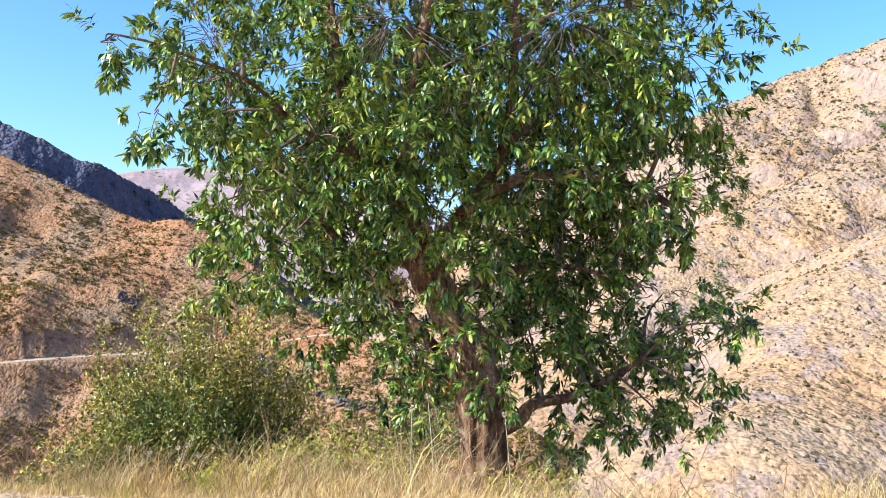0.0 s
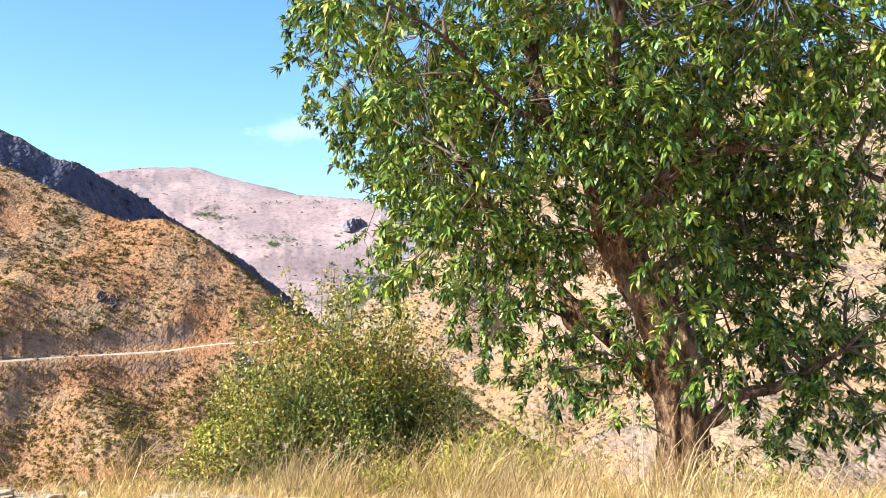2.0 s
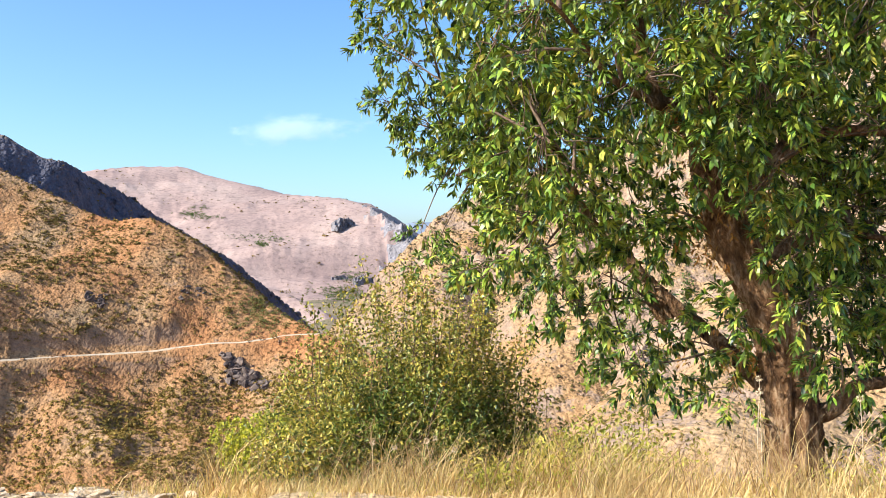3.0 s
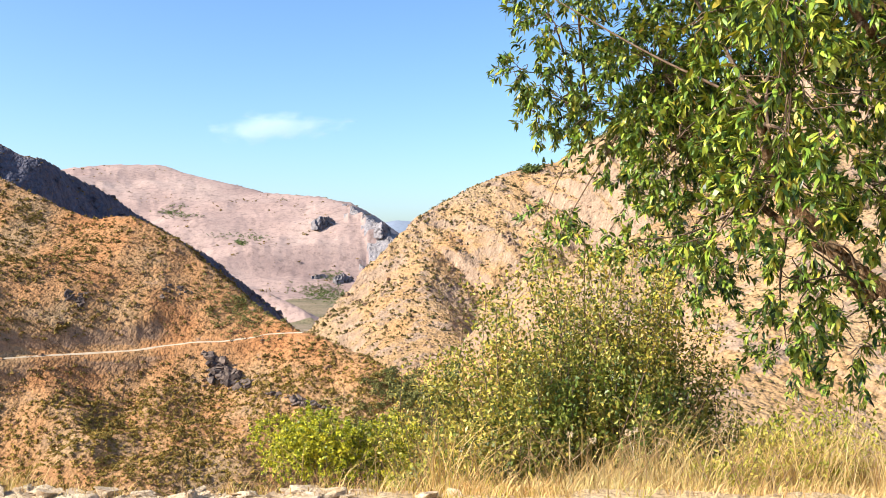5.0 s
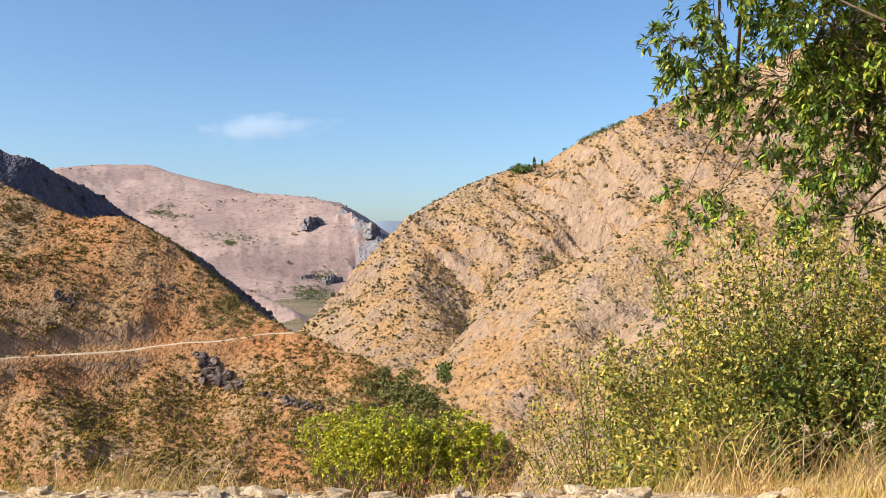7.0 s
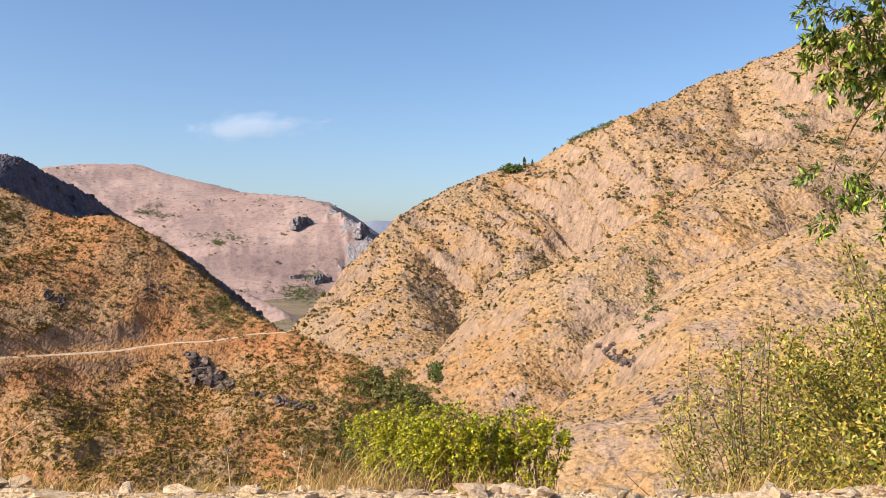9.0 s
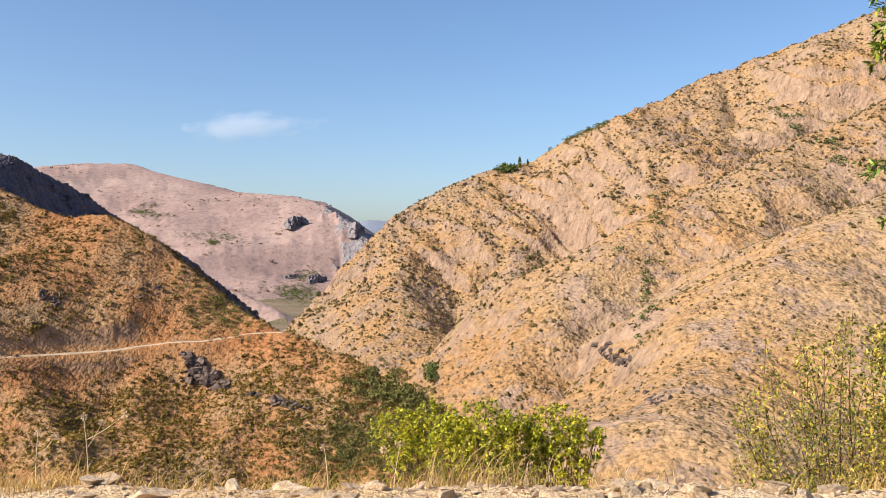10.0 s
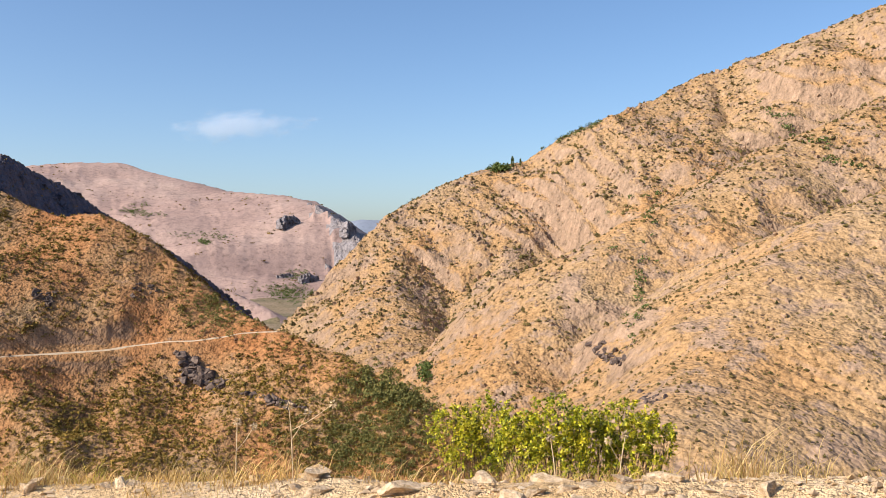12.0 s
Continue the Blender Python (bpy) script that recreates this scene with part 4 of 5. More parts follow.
def big_tree():
    tree = new("tree")
    tree.location = TREE_FOOT
    tagged(tree, "gnarled broadleaf tree with a thick leaning trunk and drooping green foliage", "tree")
    inv = np.array(TREE_FOOT)
    z0 = TREE_FOOT.z

    def at(*pts):
        return [np.array(q) - inv for q in pts]

    foot = (-0.66, 9.74, z0 - 0.25)
    n = 150
    P = spline(at(foot, (-0.68, 9.73, z0 + 0.05), (-0.70, 9.72, 1.2), (-0.76, 9.71, 1.6), (-0.97, 9.70, 2.01), (-1.12, 9.69, 2.30), (-1.2, 9.68, 2.5)), n)
    R = np.interp(np.linspace(0, 1, n), [0, 0.14, 0.3, 0.5, 0.75, 0.85, 1], [0.29, 0.19, 0.15, 0.14, 0.115, 0.115, 0.075])
    v, f = tube(P, R, 72, 0.0)
    i, a = np.divmod(np.arange(n * 72), 72)
    w = a / 72 * 2 * np.pi
    c, q = np.cos(w), np.sin(w)
    lump = 0.75 * fbm(c * 1.5 + 4, q * 1.5 + i * 0.06, 3) + 0.42 * (ridged(c * 2.6 + i * 0.012, q * 2.6 + i * 0.03, 3) - 0.6) + 0.10 * (ridged(w * 5.1, i * 0.06, 2) - 0.5) * (a > 2) + 0.22 * fbm(c * 6, q * 6 + i * 0.16, 3) + 0.3 * np.clip(fbm(c * 2.2 + 9, q * 2.2 + i * 0.09, 2), 0.1, 1)
    core = P[i]
    v = core + (v - core) * (1 + lump)[:, None]
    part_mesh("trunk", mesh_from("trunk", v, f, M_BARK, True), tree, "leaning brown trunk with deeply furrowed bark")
    stems = [P]
    stems.append(limb("branch", at((-1.15, 9.69, 2.40), (-1.24, 9.66, 2.62), (-1.29, 9.63, 2.85), (-1.45, 9.58, 3.02), (-1.62, 9.56, 3.2), (-1.8, 9.6, 4.2)), 0.105, 0.04, tree, 14, 34, 0.4))
    stems.append(limb("branch", at((-1.10, 9.70, 2.35), (-0.92, 9.76, 2.52), (-0.76, 9.82, 2.75), (-0.52, 9.93, 3.2), (-0.4, 9.9, 4.6)), 0.062, 0.025, tree, 14, 34, 0.35))
    stems.append(limb("branch", at((-1.27, 9.64, 2.8), (-1.2, 9.6, 3.2), (-1.05, 9.6, 4.2), (-0.9, 9.6, 5.4)), 0.09, 0.02, tree))
    stems.append(limb("branch", at((-0.74, 9.80, 1.15), (-0.98, 10.25, 1.45), (-1.39, 10.67, 1.85), (-1.62, 10.7, 2.12), (-1.91, 10.64, 2.40), (-2.2, 10.2, 2.9)), 0.062, 0.03, tree, 10, 26, 0.3, "dark crooked limb with a broken stub"))
    stems.append(limb("branch", at((-1.39, 10.67, 1.83), (-1.36, 10.62, 1.70), (-1.30, 10.6, 1.62)), 0.085, 0.06, tree, 10, 8, 0.3, "broken limb stub"))
    stems.append(limb("branch", at((-0.64, 9.70, 1.08), (-0.45, 9.68, 1.12), (-0.30, 9.7, 1.26), (0.0, 9.8, 1.32), (0.5, 10.0, 1.55)), 0.075, 0.02, tree, 9, 22, 0.2, "low dark branch near the foot of the trunk"))
    stems.append(limb("branch", at((-1.39, 10.67, 1.85), (-1.7, 11.3, 2.2), (-2.0, 11.9, 2.6), (-2.5, 12.4, 3.0), (-3.1, 12.7, 3.3)), 0.04, 0.008, tree))
    stems.append(limb("branch", at((-0.76, 9.82, 2.75), (-0.3, 10.1, 2.95), (0.3, 10.0, 2.9), (0.7, 9.9, 2.7)), 0.06, 0.015, tree))
    stems.append(limb("branch", at((-0.95, 9.75, 2.0), (-0.55, 10.0, 2.2), (-0.05, 10.2, 2.25), (0.5, 10.0, 2.1)), 0.05, 0.012, tree, 8, 20, 0.15))
    stems.append(limb("branch", at((-0.52, 9.93, 3.2), (-0.1, 10.6, 3.6), (0.3, 10.8, 4.1)), 0.06, 0.015, tree))
    stems.append(limb("branch", at((-1.45, 9.58, 3.02), (-1.9, 9.3, 3.2), (-2.2, 9.0, 3.5), (-2.6, 8.3, 3.62)), 0.032, 0.006, tree))
    skeleton = np.concatenate(stems)
    woody = np.concatenate([stems[0][40:], stems[1], stems[2], stems[4]])
    c = np.repeat(woody[RNG.integers(20, len(woody), 26)] + RNG.normal(size=(26, 3)) * 0.14, 6, 0) + RNG.normal(size=(156, 3)) * 0.06
    v, f = shoots(c, RNG.normal(size=(156, 3)) * 0.7 + [0, -0.3, -1.0], 8, 0.12, 0.055, 0.30, 0.7)
    part_mesh("dead_leaves", mesh_from("dead_leaves", v, f, M_DEAD), tree, "withered brown leaves clinging to the trunk", "stuff")
    for lobes in (LOBES_FRONT, LOBES_BACK, LOBES_MORE, LOBES_FILL, LOBES_LOW, LOBES_DEEP, LOBES_SHADE, LOBES_DARK, LOBES_EDGE, LOBES_VEIL):
        for x, y, z, r in lobes:
            c = np.array((x, y, z)) - inv
            near = skeleton[np.argmin(np.linalg.norm(skeleton - c + np.array([0, 0, 0.3]), axis=1))]
            mid = (near + c) / 2 + np.array([0, 0, 0.12 * r]) + RNG.normal(size=3) * 0.06
            limb("branch", [near, mid, c], 0.008 + 0.018 * min(r, 1), 0.004, tree, 6, 10, 0.1, material=M_TWIG)
            m = max(9, int((285 if z < 4.6 else 95) * (1.5 if y > 11.4 else 2.2 if lobes is LOBES_VEIL else 1) * r**2.1))
            q = unit(RNG.normal(size=(m, 3))) * (r * RNG.uniform(0.25, 1.0, (m, 1)) ** 0.6) * [1, 1, 0.95]
            # ragged outline: lobes swell and thin with a slow noise
            swell = 0.85 + 0.6 * fbm(q[:, 0] * 2.2 / max(r, 0.3) + x, q[:, 2] * 2.2 / max(r, 0.3) + y, 3)
            q = q * swell[:, None]
            centres = c + q
            w3 = centres + inv
            open_ = fbm(w3[:, 0] * 1.9 + w3[:, 2] * 0.8, w3[:, 1] * 1.9 - w3[:, 2] * 1.1, 3) > (-0.2 if lobes is LOBES_DARK else (0.015 if z < 3.1 else 0.03) if y < 11.2 or z < 2.5 else -0.1)
            if open_.sum() > 6:
                centres, q, m = centres[open_], q[open_], int(open_.sum())
            axis = unit(q) + 0.35 * RNG.normal(size=(m, 3)) + np.array([0, 0, -0.25])
            chunks = []
            for a, b in zip(centres[::3], axis[::3]):
                j = c + (a - c) * 0.25
                tw = spline([j, (j + a) / 2 + RNG.normal(size=3) * 0.04, a, a + unit(b) * 0.16], 6)
                chunks.append(tube(tw, np.linspace(0.0042, 0.0018, 6), 4))
            tv, tf = join_arrays(chunks)
            part_mesh("twig_tangle", mesh_from("twig_tangle", tv, tf, M_TWIG), tree, kind="stuff")
            v, f = shoots(centres, axis, 28, 0.17, 0.08, 0.30, 0.5)
            part_mesh("foliage", mesh_from("foliage", v, f, M_LEAF), tree, kind="stuff")
    return tree


big_tree()


# ---- bushes ----
def bush(x, y, radius, height, stems, per_stem, leaf, width, material, label, lean=(0, 0), wisp=0.3, base=0.25):
    """A bush of many thin stems that fan out from the ground, leaves along their upper part."""
    top = new("bush")
    foot = np.array([x, y, ground_z(x, y)])
    top.location = foot
    tagged(top, label, "bush")
    chunks, centres, ways = [], [], []
    for _ in range(stems):
        a, rr = RNG.uniform(0, 2 * np.pi), radius * math.sqrt(RNG.uniform(0.0, 1.0))
        h = height * (1 - 0.38 * (rr / radius) ** 2) * RNG.uniform(1 - wisp, 1 + 0.25 * wisp)
        if RNG.uniform() < 0.25:
            h *= RNG.uniform(0.35, 0.7)
        tip = np.array([rr * math.cos(a) + lean[0] * h, rr * math.sin(a) + lean[1] * h, 0.0])
        tip[2] = level(np.array([foot[0] + tip[0]]), np.array([foot[1] + tip[1]]))[0][0] * 0.5 + foot[2] * 0.5 - foot[2] + h
        root = np.array([tip[0] * 0.35, tip[1] * 0.35, 0]) + RNG.normal(size=3) * [0.06, 0.06, 0]
        root[2] = level(np.array([foot[0] + root[0]]), np.array([foot[1] + root[1]]))[0][0] - foot[2] - 0.05
        mid = root * 0.5 + tip * 0.5 + np.array([tip[0] * 0.12, tip[1] * 0.12, 0.08 * h]) + RNG.normal(size=3) * 0.05 * height
        P = spline([root, mid, tip], 9)
        chunks.append(tube(P, np.linspace(0.0045, 0.0014, 9) * (0.6 + 0.4 * height), 4))
        u = RNG.uniform(base, 1.0, per_stem)
        k = np.clip((u * 8).astype(int), 0, 7)
        w = (u * 8 - k)[:, None]
        c = P[k] * (1 - w) + P[k + 1] * w + RNG.normal(size=(per_stem, 3)) * (0.035 + 0.055 * (1 - u))[:, None] * max(1.0, radius) * (1 if leaf < 0.045 else 1.7)
        centres.append(c)
        ways.append(RNG.normal(size=(per_stem, 3)) + np.array([0, 0, 0.3]))
    tv, tf = join_arrays(chunks)
    part_mesh("stem_tangle", mesh_from("stem_tangle", tv, tf, M_TWIG), top, kind="stuff")
    c, w = np.concatenate(centres), np.concatenate(ways)
    L = leaf * RNG.uniform(0.6, 1.25, len(c))
    v, f = leaflets(c, w, unit(RNG.normal(size=c.shape) * 0.6 + [0, 0, 1]), L, L * width)
    part_mesh("foliage", mesh_from("foliage", v, f, material), top, kind="stuff")
    return top


bush(-3.28, 11.0, 1.12, 1.88, 200, 300, 0.035, 0.62, M_BUSH, "tall twiggy bush with small yellowing leaves beside the tree", wisp=0.5, base=0.12)
bush(-3.15, 10.6, 0.80, 1.05, 110, 190, 0.040, 0.55, M_LOW, "low dark green bush at the foot of the yellowing bush", wisp=0.3, base=0.05)
bush(-3.95, 10.25, 0.60, 0.62, 60, 120, 0.042, 0.58, M_BUSH, "low green and yellow bush at the edge of the grass", wisp=0.5, base=0.05)
bush(-2.45, 10.5, 0.70, 0.85, 70, 120, 0.036, 0.6, M_BUSH, "low yellow brown bush between the tree and the tall bush", wisp=0.5, base=0.08)
bush(-4.12, 12.3, 0.85, 1.60, 65, 150, 0.036, 0.6, M_BUSH, "low olive yellow bush on the slope below the verge", wisp=0.5, base=0.1)
bush(-1.75, 10.3, 0.60, 0.75, 50, 70, 0.048, 0.5, M_WEED, "low yellow green shrub beside the tree trunk", base=0.1, wisp=0.5)
bush(-2.35, 9.6, 0.55, 0.42, 45, 60, 0.040, 0.45, M_WEED, "low yellow green weeds at the edge of the grass", base=0.05, wisp=0.5)
bush(-0.3, 9.55, 0.45, 0.35, 35, 45, 0.040, 0.45, M_WEED, "yellow green weeds round the foot of the tree", base=0.05, wisp=0.5)


def dome_bush(x, y, top_z, domes, material, label):
    """A dense rounded bush: stems that fan out to several leafy domes of short shoots."""
    top = new("bush")
    foot = np.array([x, y, ground_z(x, y)])
    top.location = foot
    tagged(top, label, "bush")
    stems, cs, ax = [], [], []
    for dx, dy, dz, r in domes:
        c = np.array([dx, dy, top_z - foot[2] + dz - r])
        root = np.array([dx * 0.4, dy * 0.4, 0.0])
        root[2] = ground_z(foot[0] + root[0], foot[1] + root[1]) - foot[2] - 0.05
        m = int(520 * r**1.6)
        q = unit(RNG.normal(size=(m, 3)) * [1, 1, 0.9])
        q[:, 2] = np.where(q[:, 2] < -0.3, -q[:, 2] * RNG.uniform(-1.6, 1, m), q[:, 2])
        swell = 0.82 + 0.75 * fbm(q[:, 0] * 2.6 + 3 * dx, q[:, 2] * 2.6 + q[:, 1] * 2 + 3 * dy, 3)
        e = c + q * (r * swell * RNG.uniform(0.5, 1.0, m) ** 0.5)[:, None]
        e[:, 2] = np.maximum(e[:, 2], level(foot[0] + e[:, 0], foot[1] + e[:, 1])[0] - foot[2] + 0.06)
        cs.append(e)
        ax.append(q + 0.5 * RNG.normal(size=(m, 3)) + [0, 0, 0.35])
        for k in RNG.integers(0, m, 26):
            stems.append(tube(spline([root + RNG.normal(size=3) * 0.04, (root + e[k]) / 2 + RNG.normal(size=3) * 0.06, e[k]], 7), np.linspace(0.009, 0.003, 7), 4))
    part_mesh("stem_tangle", mesh_from("stem_tangle", *join_arrays(stems), M_TWIG), top, kind="stuff")
    part_mesh("foliage", mesh_from("foliage", *shoots(np.concatenate(cs), np.concatenate(ax), 17, 0.15, 0.062, 0.5, 0.05), material), top, kind="stuff")


dome_bush(-7.75, 22.4, -1.25, [(-0.3, 0, -0.12, 0.5), (0.3, 0.1, 0.0, 0.5), (0.0, -0.2, -0.5, 0.55)], M_FRESH, "yellow green leafy bush on the slope below the verge")
dome_bush(-6.55, 19.6, -0.72, [(0, 0, 0, 0.5), (-0.5, 0.1, -0.34, 0.42), (0.48, 0, -0.26, 0.42), (0, -0.3, -0.45, 0.5), (-0.6, 0, -0.5, 0.36)], M_FRESH, "tall yellow green leafy bush on the slope below the verge")
dome_bush(-5.45, 19.8, -0.85, [(0, 0, 0, 0.46), (0.42, 0, -0.28, 0.34), (-0.45, 0, -0.30, 0.40), (0.05, -0.3, -0.5, 0.45)], M_FRESH, "yellow green leafy bush with straw coloured edges on the slope")


# ---- grass ----
def blades(foot, height, spread):
    """Grass blades, each two bent segments."""
    n = len(foot)
    a = RNG.uniform(0, 2 * np.pi, n)
    out = np.stack([np.cos(a), np.sin(a), np.zeros(n)], 1)
    side = np.stack([-np.sin(a + 0.7), np.cos(a + 0.7), np.zeros(n)], 1) * 0.0017 * RNG.uniform(0.7, 1.6, (n, 1))
    h = height[:, None]
    up = np.array([0, 0, 1.0])
    m = foot + up * h * 0.55 + out * h * spread[:, None] * 0.35
    t = foot + up * h * RNG.uniform(0.75, 1.0, (n, 1)) + out * h * spread[:, None]
    v = np.stack([foot - side, foot + side, m - side * 0.8, m + side * 0.8, t], 1)
    f = np.array([[0, 1, 3], [0, 3, 2], [2, 3, 4]])
    return v.reshape(-1, 3), (np.arange(n)[:, None, None] * 5 + f).reshape(-1, 3)


def grass(name, tufts, s0, s1, d0, d1, tall, per, material, label, cut=-0.1, power=1.0):
    s, d = RNG.uniform(s0, s1, tufts), d0 + (d1 - d0) * RNG.uniform(0, 1, tufts) ** power
    q = EDGE + ALONG * s[:, None] + OUT * d[:, None]
    keep = fbm(q[:, 0] * 0.8, q[:, 1] * 0.8, 3) + RNG.uniform(-0.2, 0.2, tufts) > cut
    q = q[keep]
    z = level(q[:, 0], q[:, 1])[0]
    c = np.repeat(np.c_[q, z - 0.02], per, 0)
    c[:, :2] += RNG.normal(size=(len(c), 2)) * (0.07 if per < 30 else 0.085)
    lush = 0.3 + 2.2 * np.clip(fbm(q[:, 0] * 1.7 + 2, q[:, 1] * 1.7, 3) + 0.35, 0, 1)
    lush = lush * np.clip(0.55 + 0.3 * d[keep], 0.4, 1)
    h = np.repeat(tall * lush * RNG.uniform(0.5, 1.2, len(q)), per) * RNG.uniform(0.5, 1.1, len(c))
    return stuff(name, *blades(c, h, RNG.uniform(0.15, 1.2, len(c))), material, label, "grass")


grass("grass", 1500, -6.5, -0.6, -1.5, 6.0, 0.20, 48, M_GRASS, "dry straw coloured grass round the tree and bushes", 0.0, 1.2)
grass("grass", 5500, -6.8, -0.4, -1.2, 2.6, 0.09, 12, M_GRASS, "short bleached grass covering the verge by the tree", -0.22)
grass("grass", 700, -6.8, -0.6, -0.6, 2.0, 0.12, 16, M_WEED, "low yellow green weeds among the bleached grass", 0.06)
grass("grass", 600, -1.2, 0.4, -0.5, 5.0, 0.17, 18, M_GRASS, "dry straw grass on the slope below the stones", 0.04, 1.2)
grass("grass", 170, 0.3, 6.5, 0.1, 1.6, 0.15, 18, M_GRASS, "sparse dry grass along the stony verge", 0.06, 1.2)
grass("grass", 1100, -6.5, 0.5, 0.6, 5.0, 0.16, 18, M_WEED, "yellow green grass among the straw", 0.02)
grass("grass", 420, -6.5, -0.3, 0.2, 3.4, 0.16, 20, M_DEAD, "rust coloured withered weeds among the straw", 0.10)
grass("grass", 150, -5.5, -0.2, 0.5, 3.0, 0.42, 26, M_GRASS, "tall bleached grass clumps round the tree and bushes", 0.08)
grass("grass", 900, -4.4, -0.7, 1.1, 2.5, 0.36, 22, M_GRASS, "high straw coloured grass in front of the tree and bushes", 0.0)
grass("grass", 420, 0.2, 6.8, 0.0, 1.5, 0.20, 18, M_GRASS, "yellow straw grass between the stones of the verge", 0.02)
grass("grass", 160, 0.6, 6.8, 0.1, 1.5, 0.22, 16, M_WEED, "yellow green weeds between the stones of the verge", 0.08)
grass("grass", 26, 2.35, 2.75, 0.2, 0.7, 0.48, 22, M_GRASS, "tall dry grass tufts on the verge crest", 0.0)
grass("grass", 260, 4.6, 7.5, -0.2, 1.4, 0.26, 20, M_GRASS, "yellow dry grass over the verge crest", -0.05)
grass("grass", 1500, -4, 9, 4.0, 22, 0.30, 12, M_GRASS, "dry grass on the slope below the verge", -0.05)


# ---- brushwood ----
def brushwood(n, s0, s1, d0, d1, tall, label):
    """A low tangle of thin dead stems that arch out of the ground, with a few side twigs."""
    chunks = []
    for _ in range(n):
        q = EDGE + ALONG * RNG.uniform(s0, s1) + OUT * RNG.uniform(d0, d1)
        if fbm(np.array([q[0] * 1.3 + 5]), np.array([q[1] * 1.3]), 3)[0] < -0.08:
            continue
        foot = np.array([q[0], q[1], ground_z(q[0], q[1]) - 0.02])
        h = tall * RNG.uniform(0.3, 1.15)
        a = RNG.uniform(0, 2 * np.pi)
        tip = foot + [math.cos(a) * h * RNG.uniform(0.3, 1.2), math.sin(a) * h * RNG.uniform(0.3, 1.2), h]
        P = spline([foot, foot * 0.45 + tip * 0.55 + np.array([0, 0, 0.18 * h]) + RNG.normal(size=3) * 0.05, tip], 7)
        chunks.append(tube(P, np.linspace(0.0024, 0.0009, 7), 4))
        for k in (3, 4, 5):
            e = P[k] + RNG.normal(size=3) * 0.12 * h / 0.4 + [0, 0, 0.08]
            chunks.append(tube(spline([P[k], (P[k] + e) / 2 + RNG.normal(size=3) * 0.012, e], 4), np.linspace(0.0012, 0.0006, 4), 3))
    return stuff("brushwood", *join_arrays(chunks), M_STRAW, label, "dry brush")


brushwood(260, -3.4, 0.1, 0.4, 3.0, 0.30, "tangle of dry brown stems at the foot of the bushes")
brushwood(180, -6.3, -2.6, -0.2, 2.2, 0.28, "dry brown twigs among the grass by the tree")
brushwood(70, 0.0, 6.5, 0.2, 1.5, 0.24, "sparse dry stems along the stony verge")


# ---- dry stalks ----
def stalk(x, y, height, heads, label):
    top = new("dry_stalk")
    foot = np.array([x, y, ground_z(x, y)])
    top.location = foot
    tagged(top, label, "plant", "dry stalks along the verge")
    lean = RNG.normal(size=2) * 0.08 * height
    P = spline([(0, 0, -0.03), (lean[0] * 0.3, lean[1] * 0.3, height * 0.5), (lean[0], lean[1], height)], 10)
    part_mesh("stem", mesh_from("stem", *tube(P, np.linspace(0.0038, 0.002, 10), 6), M_HEAD, True), top)
    ends = [P[-1]]
    for k in range(heads - 1):
        j = P[5 + k % 4]
        e = j + np.array([RNG.normal() * 0.10, RNG.normal() * 0.06, 0.10 + 0.08 * RNG.uniform()]) * min(1.5, height / 0.5)
        part_mesh("side_stem", mesh_from("side_stem", *tube(spline([j, (j + e) / 2 + [0, 0, -0.01], e], 6), np.linspace(0.0022, 0.0012, 6), 5), M_HEAD, True), top)
        ends.append(e)
    for e in ends:
        n = 46
        w = unit(RNG.normal(size=(n, 3)))
        v, f = leaves(e + w * 0.008, w, RNG.normal(size=(n, 3)), np.full(n, 0.018), np.full(n, 0.006), 0.1)
        part_mesh("seed_head", mesh_from("seed_head", v, f, M_HEAD), top)


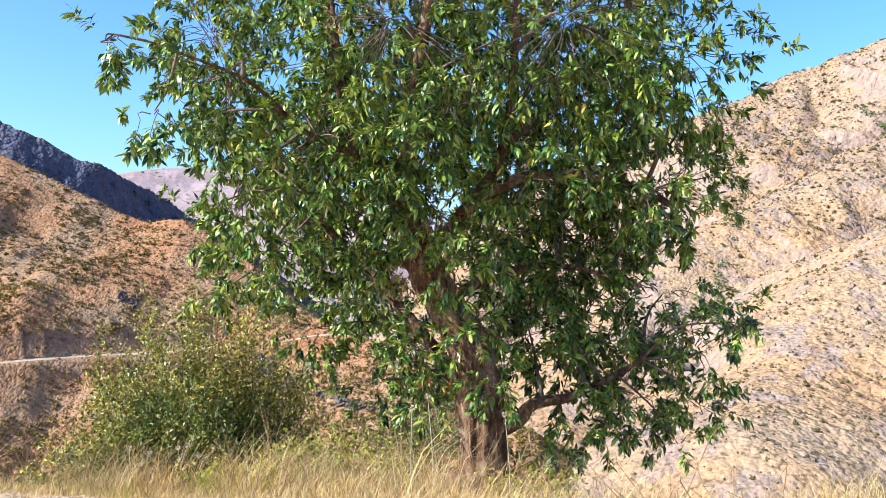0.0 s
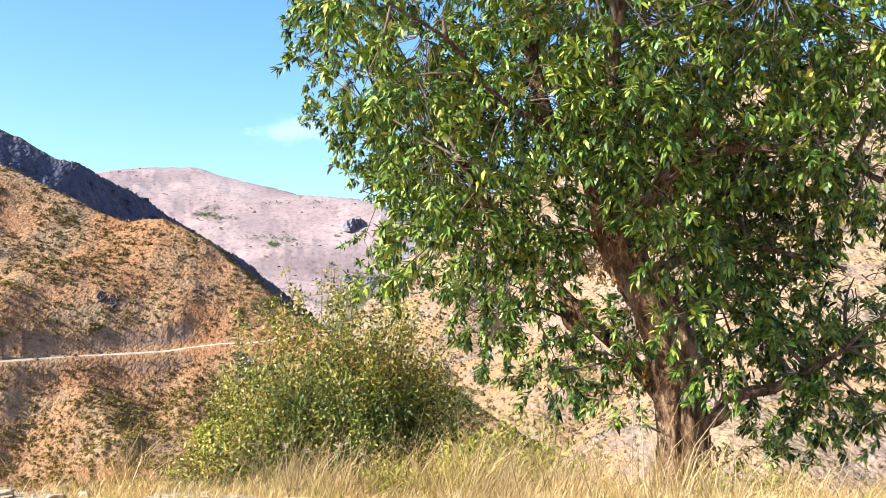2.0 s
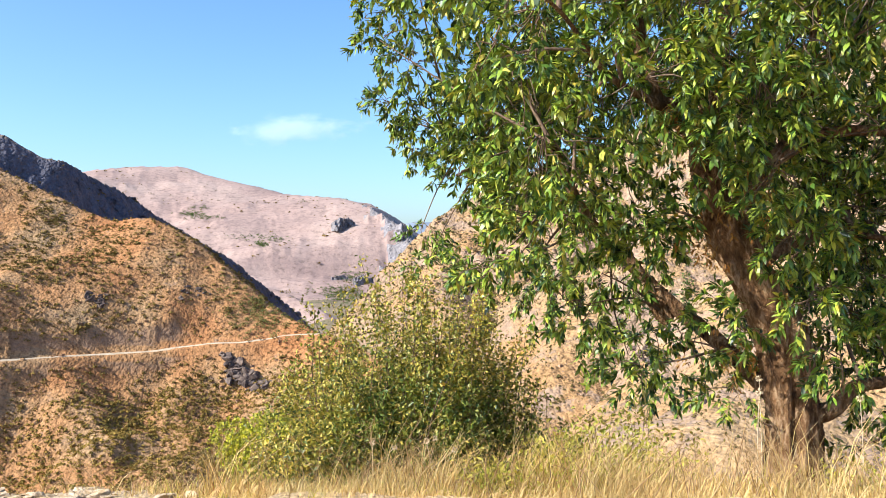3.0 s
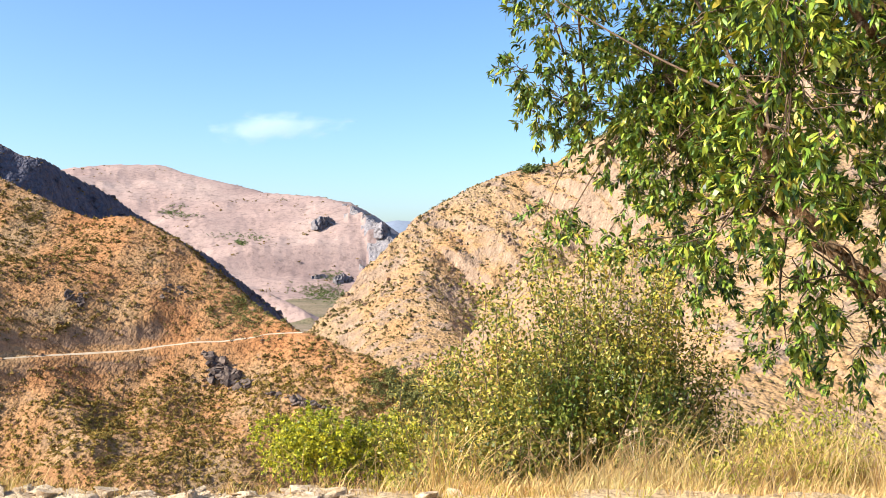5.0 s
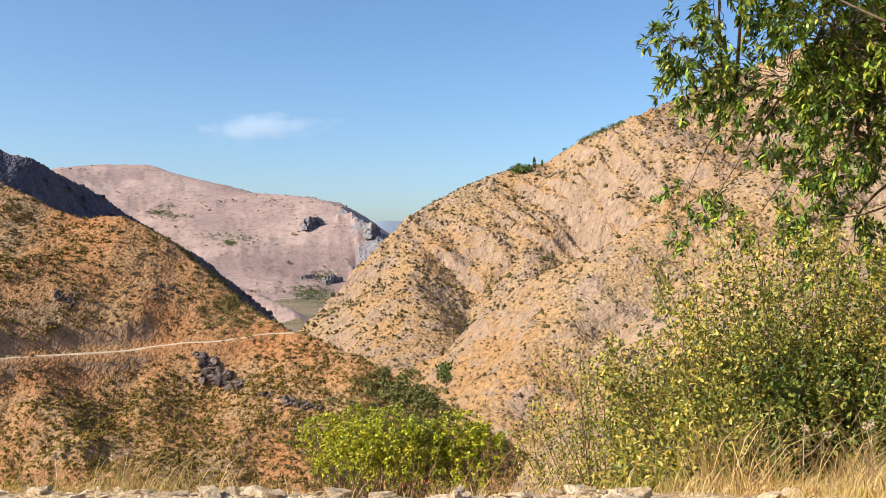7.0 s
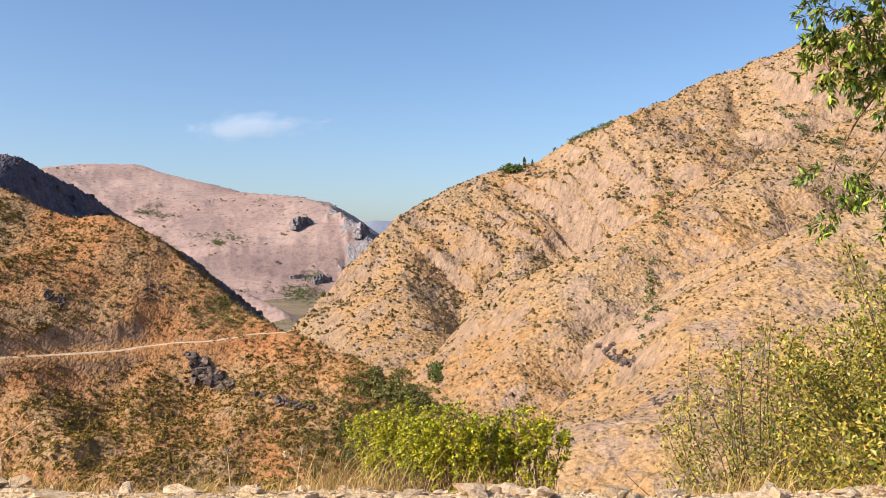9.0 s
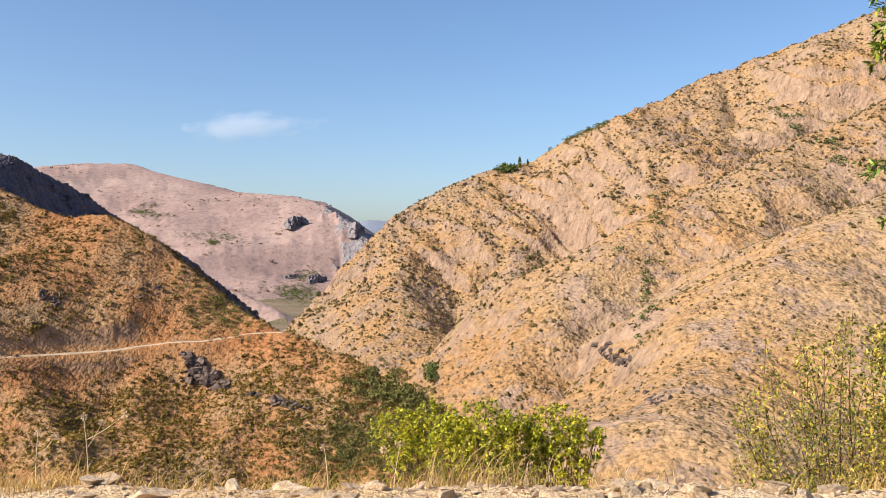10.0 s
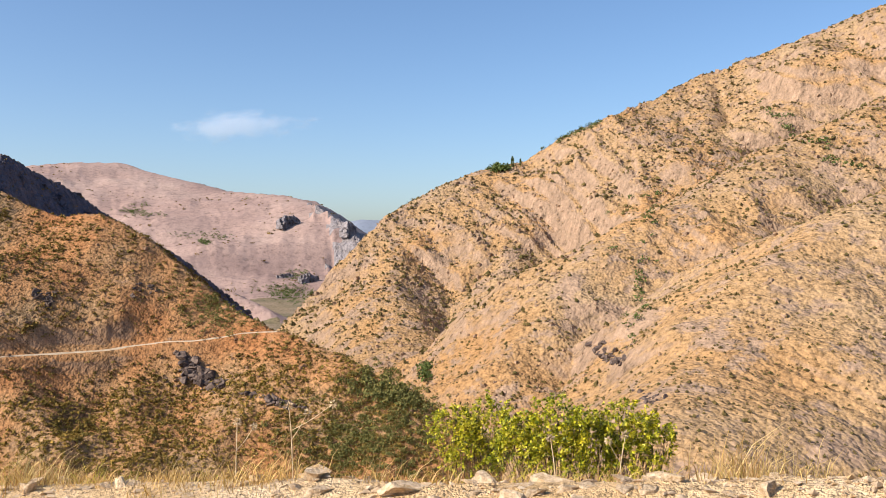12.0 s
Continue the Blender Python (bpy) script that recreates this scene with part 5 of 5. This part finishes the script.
for x, y, h, heads in ((-1.11, 8.99, 0.62, 1), (-0.99, 9.30, 0.75, 1), (-0.46, 9.13, 0.62, 1), (-2.66, 10.40, 0.45, 2), (-7.74, 10.13, 0.30, 1), (-7.41, 10.25, 0.32, 2),
                       (-9.06, 10.25, 0.40, 3), (-9.35, 10.25, 0.32, 2), (-3.43, 9.9, 0.40, 2), (-3.01, 9.9, 0.40, 3)):
    stalk(x, y, h, heads, "dry pale stalk with a bristly seed head")


# ---- cloud ----
def cloud():
    m, nt, links = nodes_of("thin white cloud")
    p = nt["Principled BSDF"]
    p.inputs["Base Color"].default_value = (0.95, 0.95, 0.97, 1)
    p.inputs["Roughness"].default_value = 1.0
    tc = nt.new("ShaderNodeTexCoord")
    fac = noise_node(nt, links, tc.outputs["Object"], 0.004, 6, 0.6, (1, 1, 2.2))
    sep = nt.new("ShaderNodeVectorMath")
    sep.operation = "LENGTH"
    mp = nt.new("ShaderNodeMapping")
    mp.inputs["Scale"].default_value = (1 / 400, 0, 1 / 95)
    links.new(tc.outputs["Object"], mp.inputs["Vector"])
    links.new(mp.outputs[0], sep.inputs[0])
    add = nt.new("ShaderNodeMath")
    add.operation = "MULTIPLY_ADD"
    links.new(fac, add.inputs[0])
    add.inputs[1].default_value = -2.2
    links.new(sep.outputs["Value"], add.inputs[2])
    mr = nt.new("ShaderNodeMapRange")
    mr.interpolation_type = "SMOOTHSTEP"
    mr.inputs["From Min"].default_value, mr.inputs["From Max"].default_value = -0.25, -0.95
    mr.inputs["To Max"].default_value = 0.24
    links.new(add.outputs[0], mr.inputs["Value"])
    links.new(mr.outputs[0], p.inputs["Alpha"])
    D = 4600
    g = np.stack(np.meshgrid(np.linspace(-450, 450, 20), np.linspace(-130, 130, 8)), -1).reshape(-1, 2)
    v = np.c_[g[:, 0], -30 * np.cos(g[:, 0] / 210) * np.cos(g[:, 1] / 70), g[:, 1]]
    i = np.arange(160).reshape(8, 20)
    f = np.stack([i[:-1, :-1], i[:-1, 1:], i[1:, 1:], i[1:, :-1]], -1).reshape(-1, 4)
    ob = new("cloud", mesh_from("cloud", v, f, m, True))
    ob.location = (EYE[0] + (415 - 784) / K * D, EYE[1] + D, EYE[2] + (441 - 222) / K * D)
    ob.visible_shadow = False
    tagged(ob, "small thin white cloud low over the far mountain", "cloud", kind="structure")


cloud()
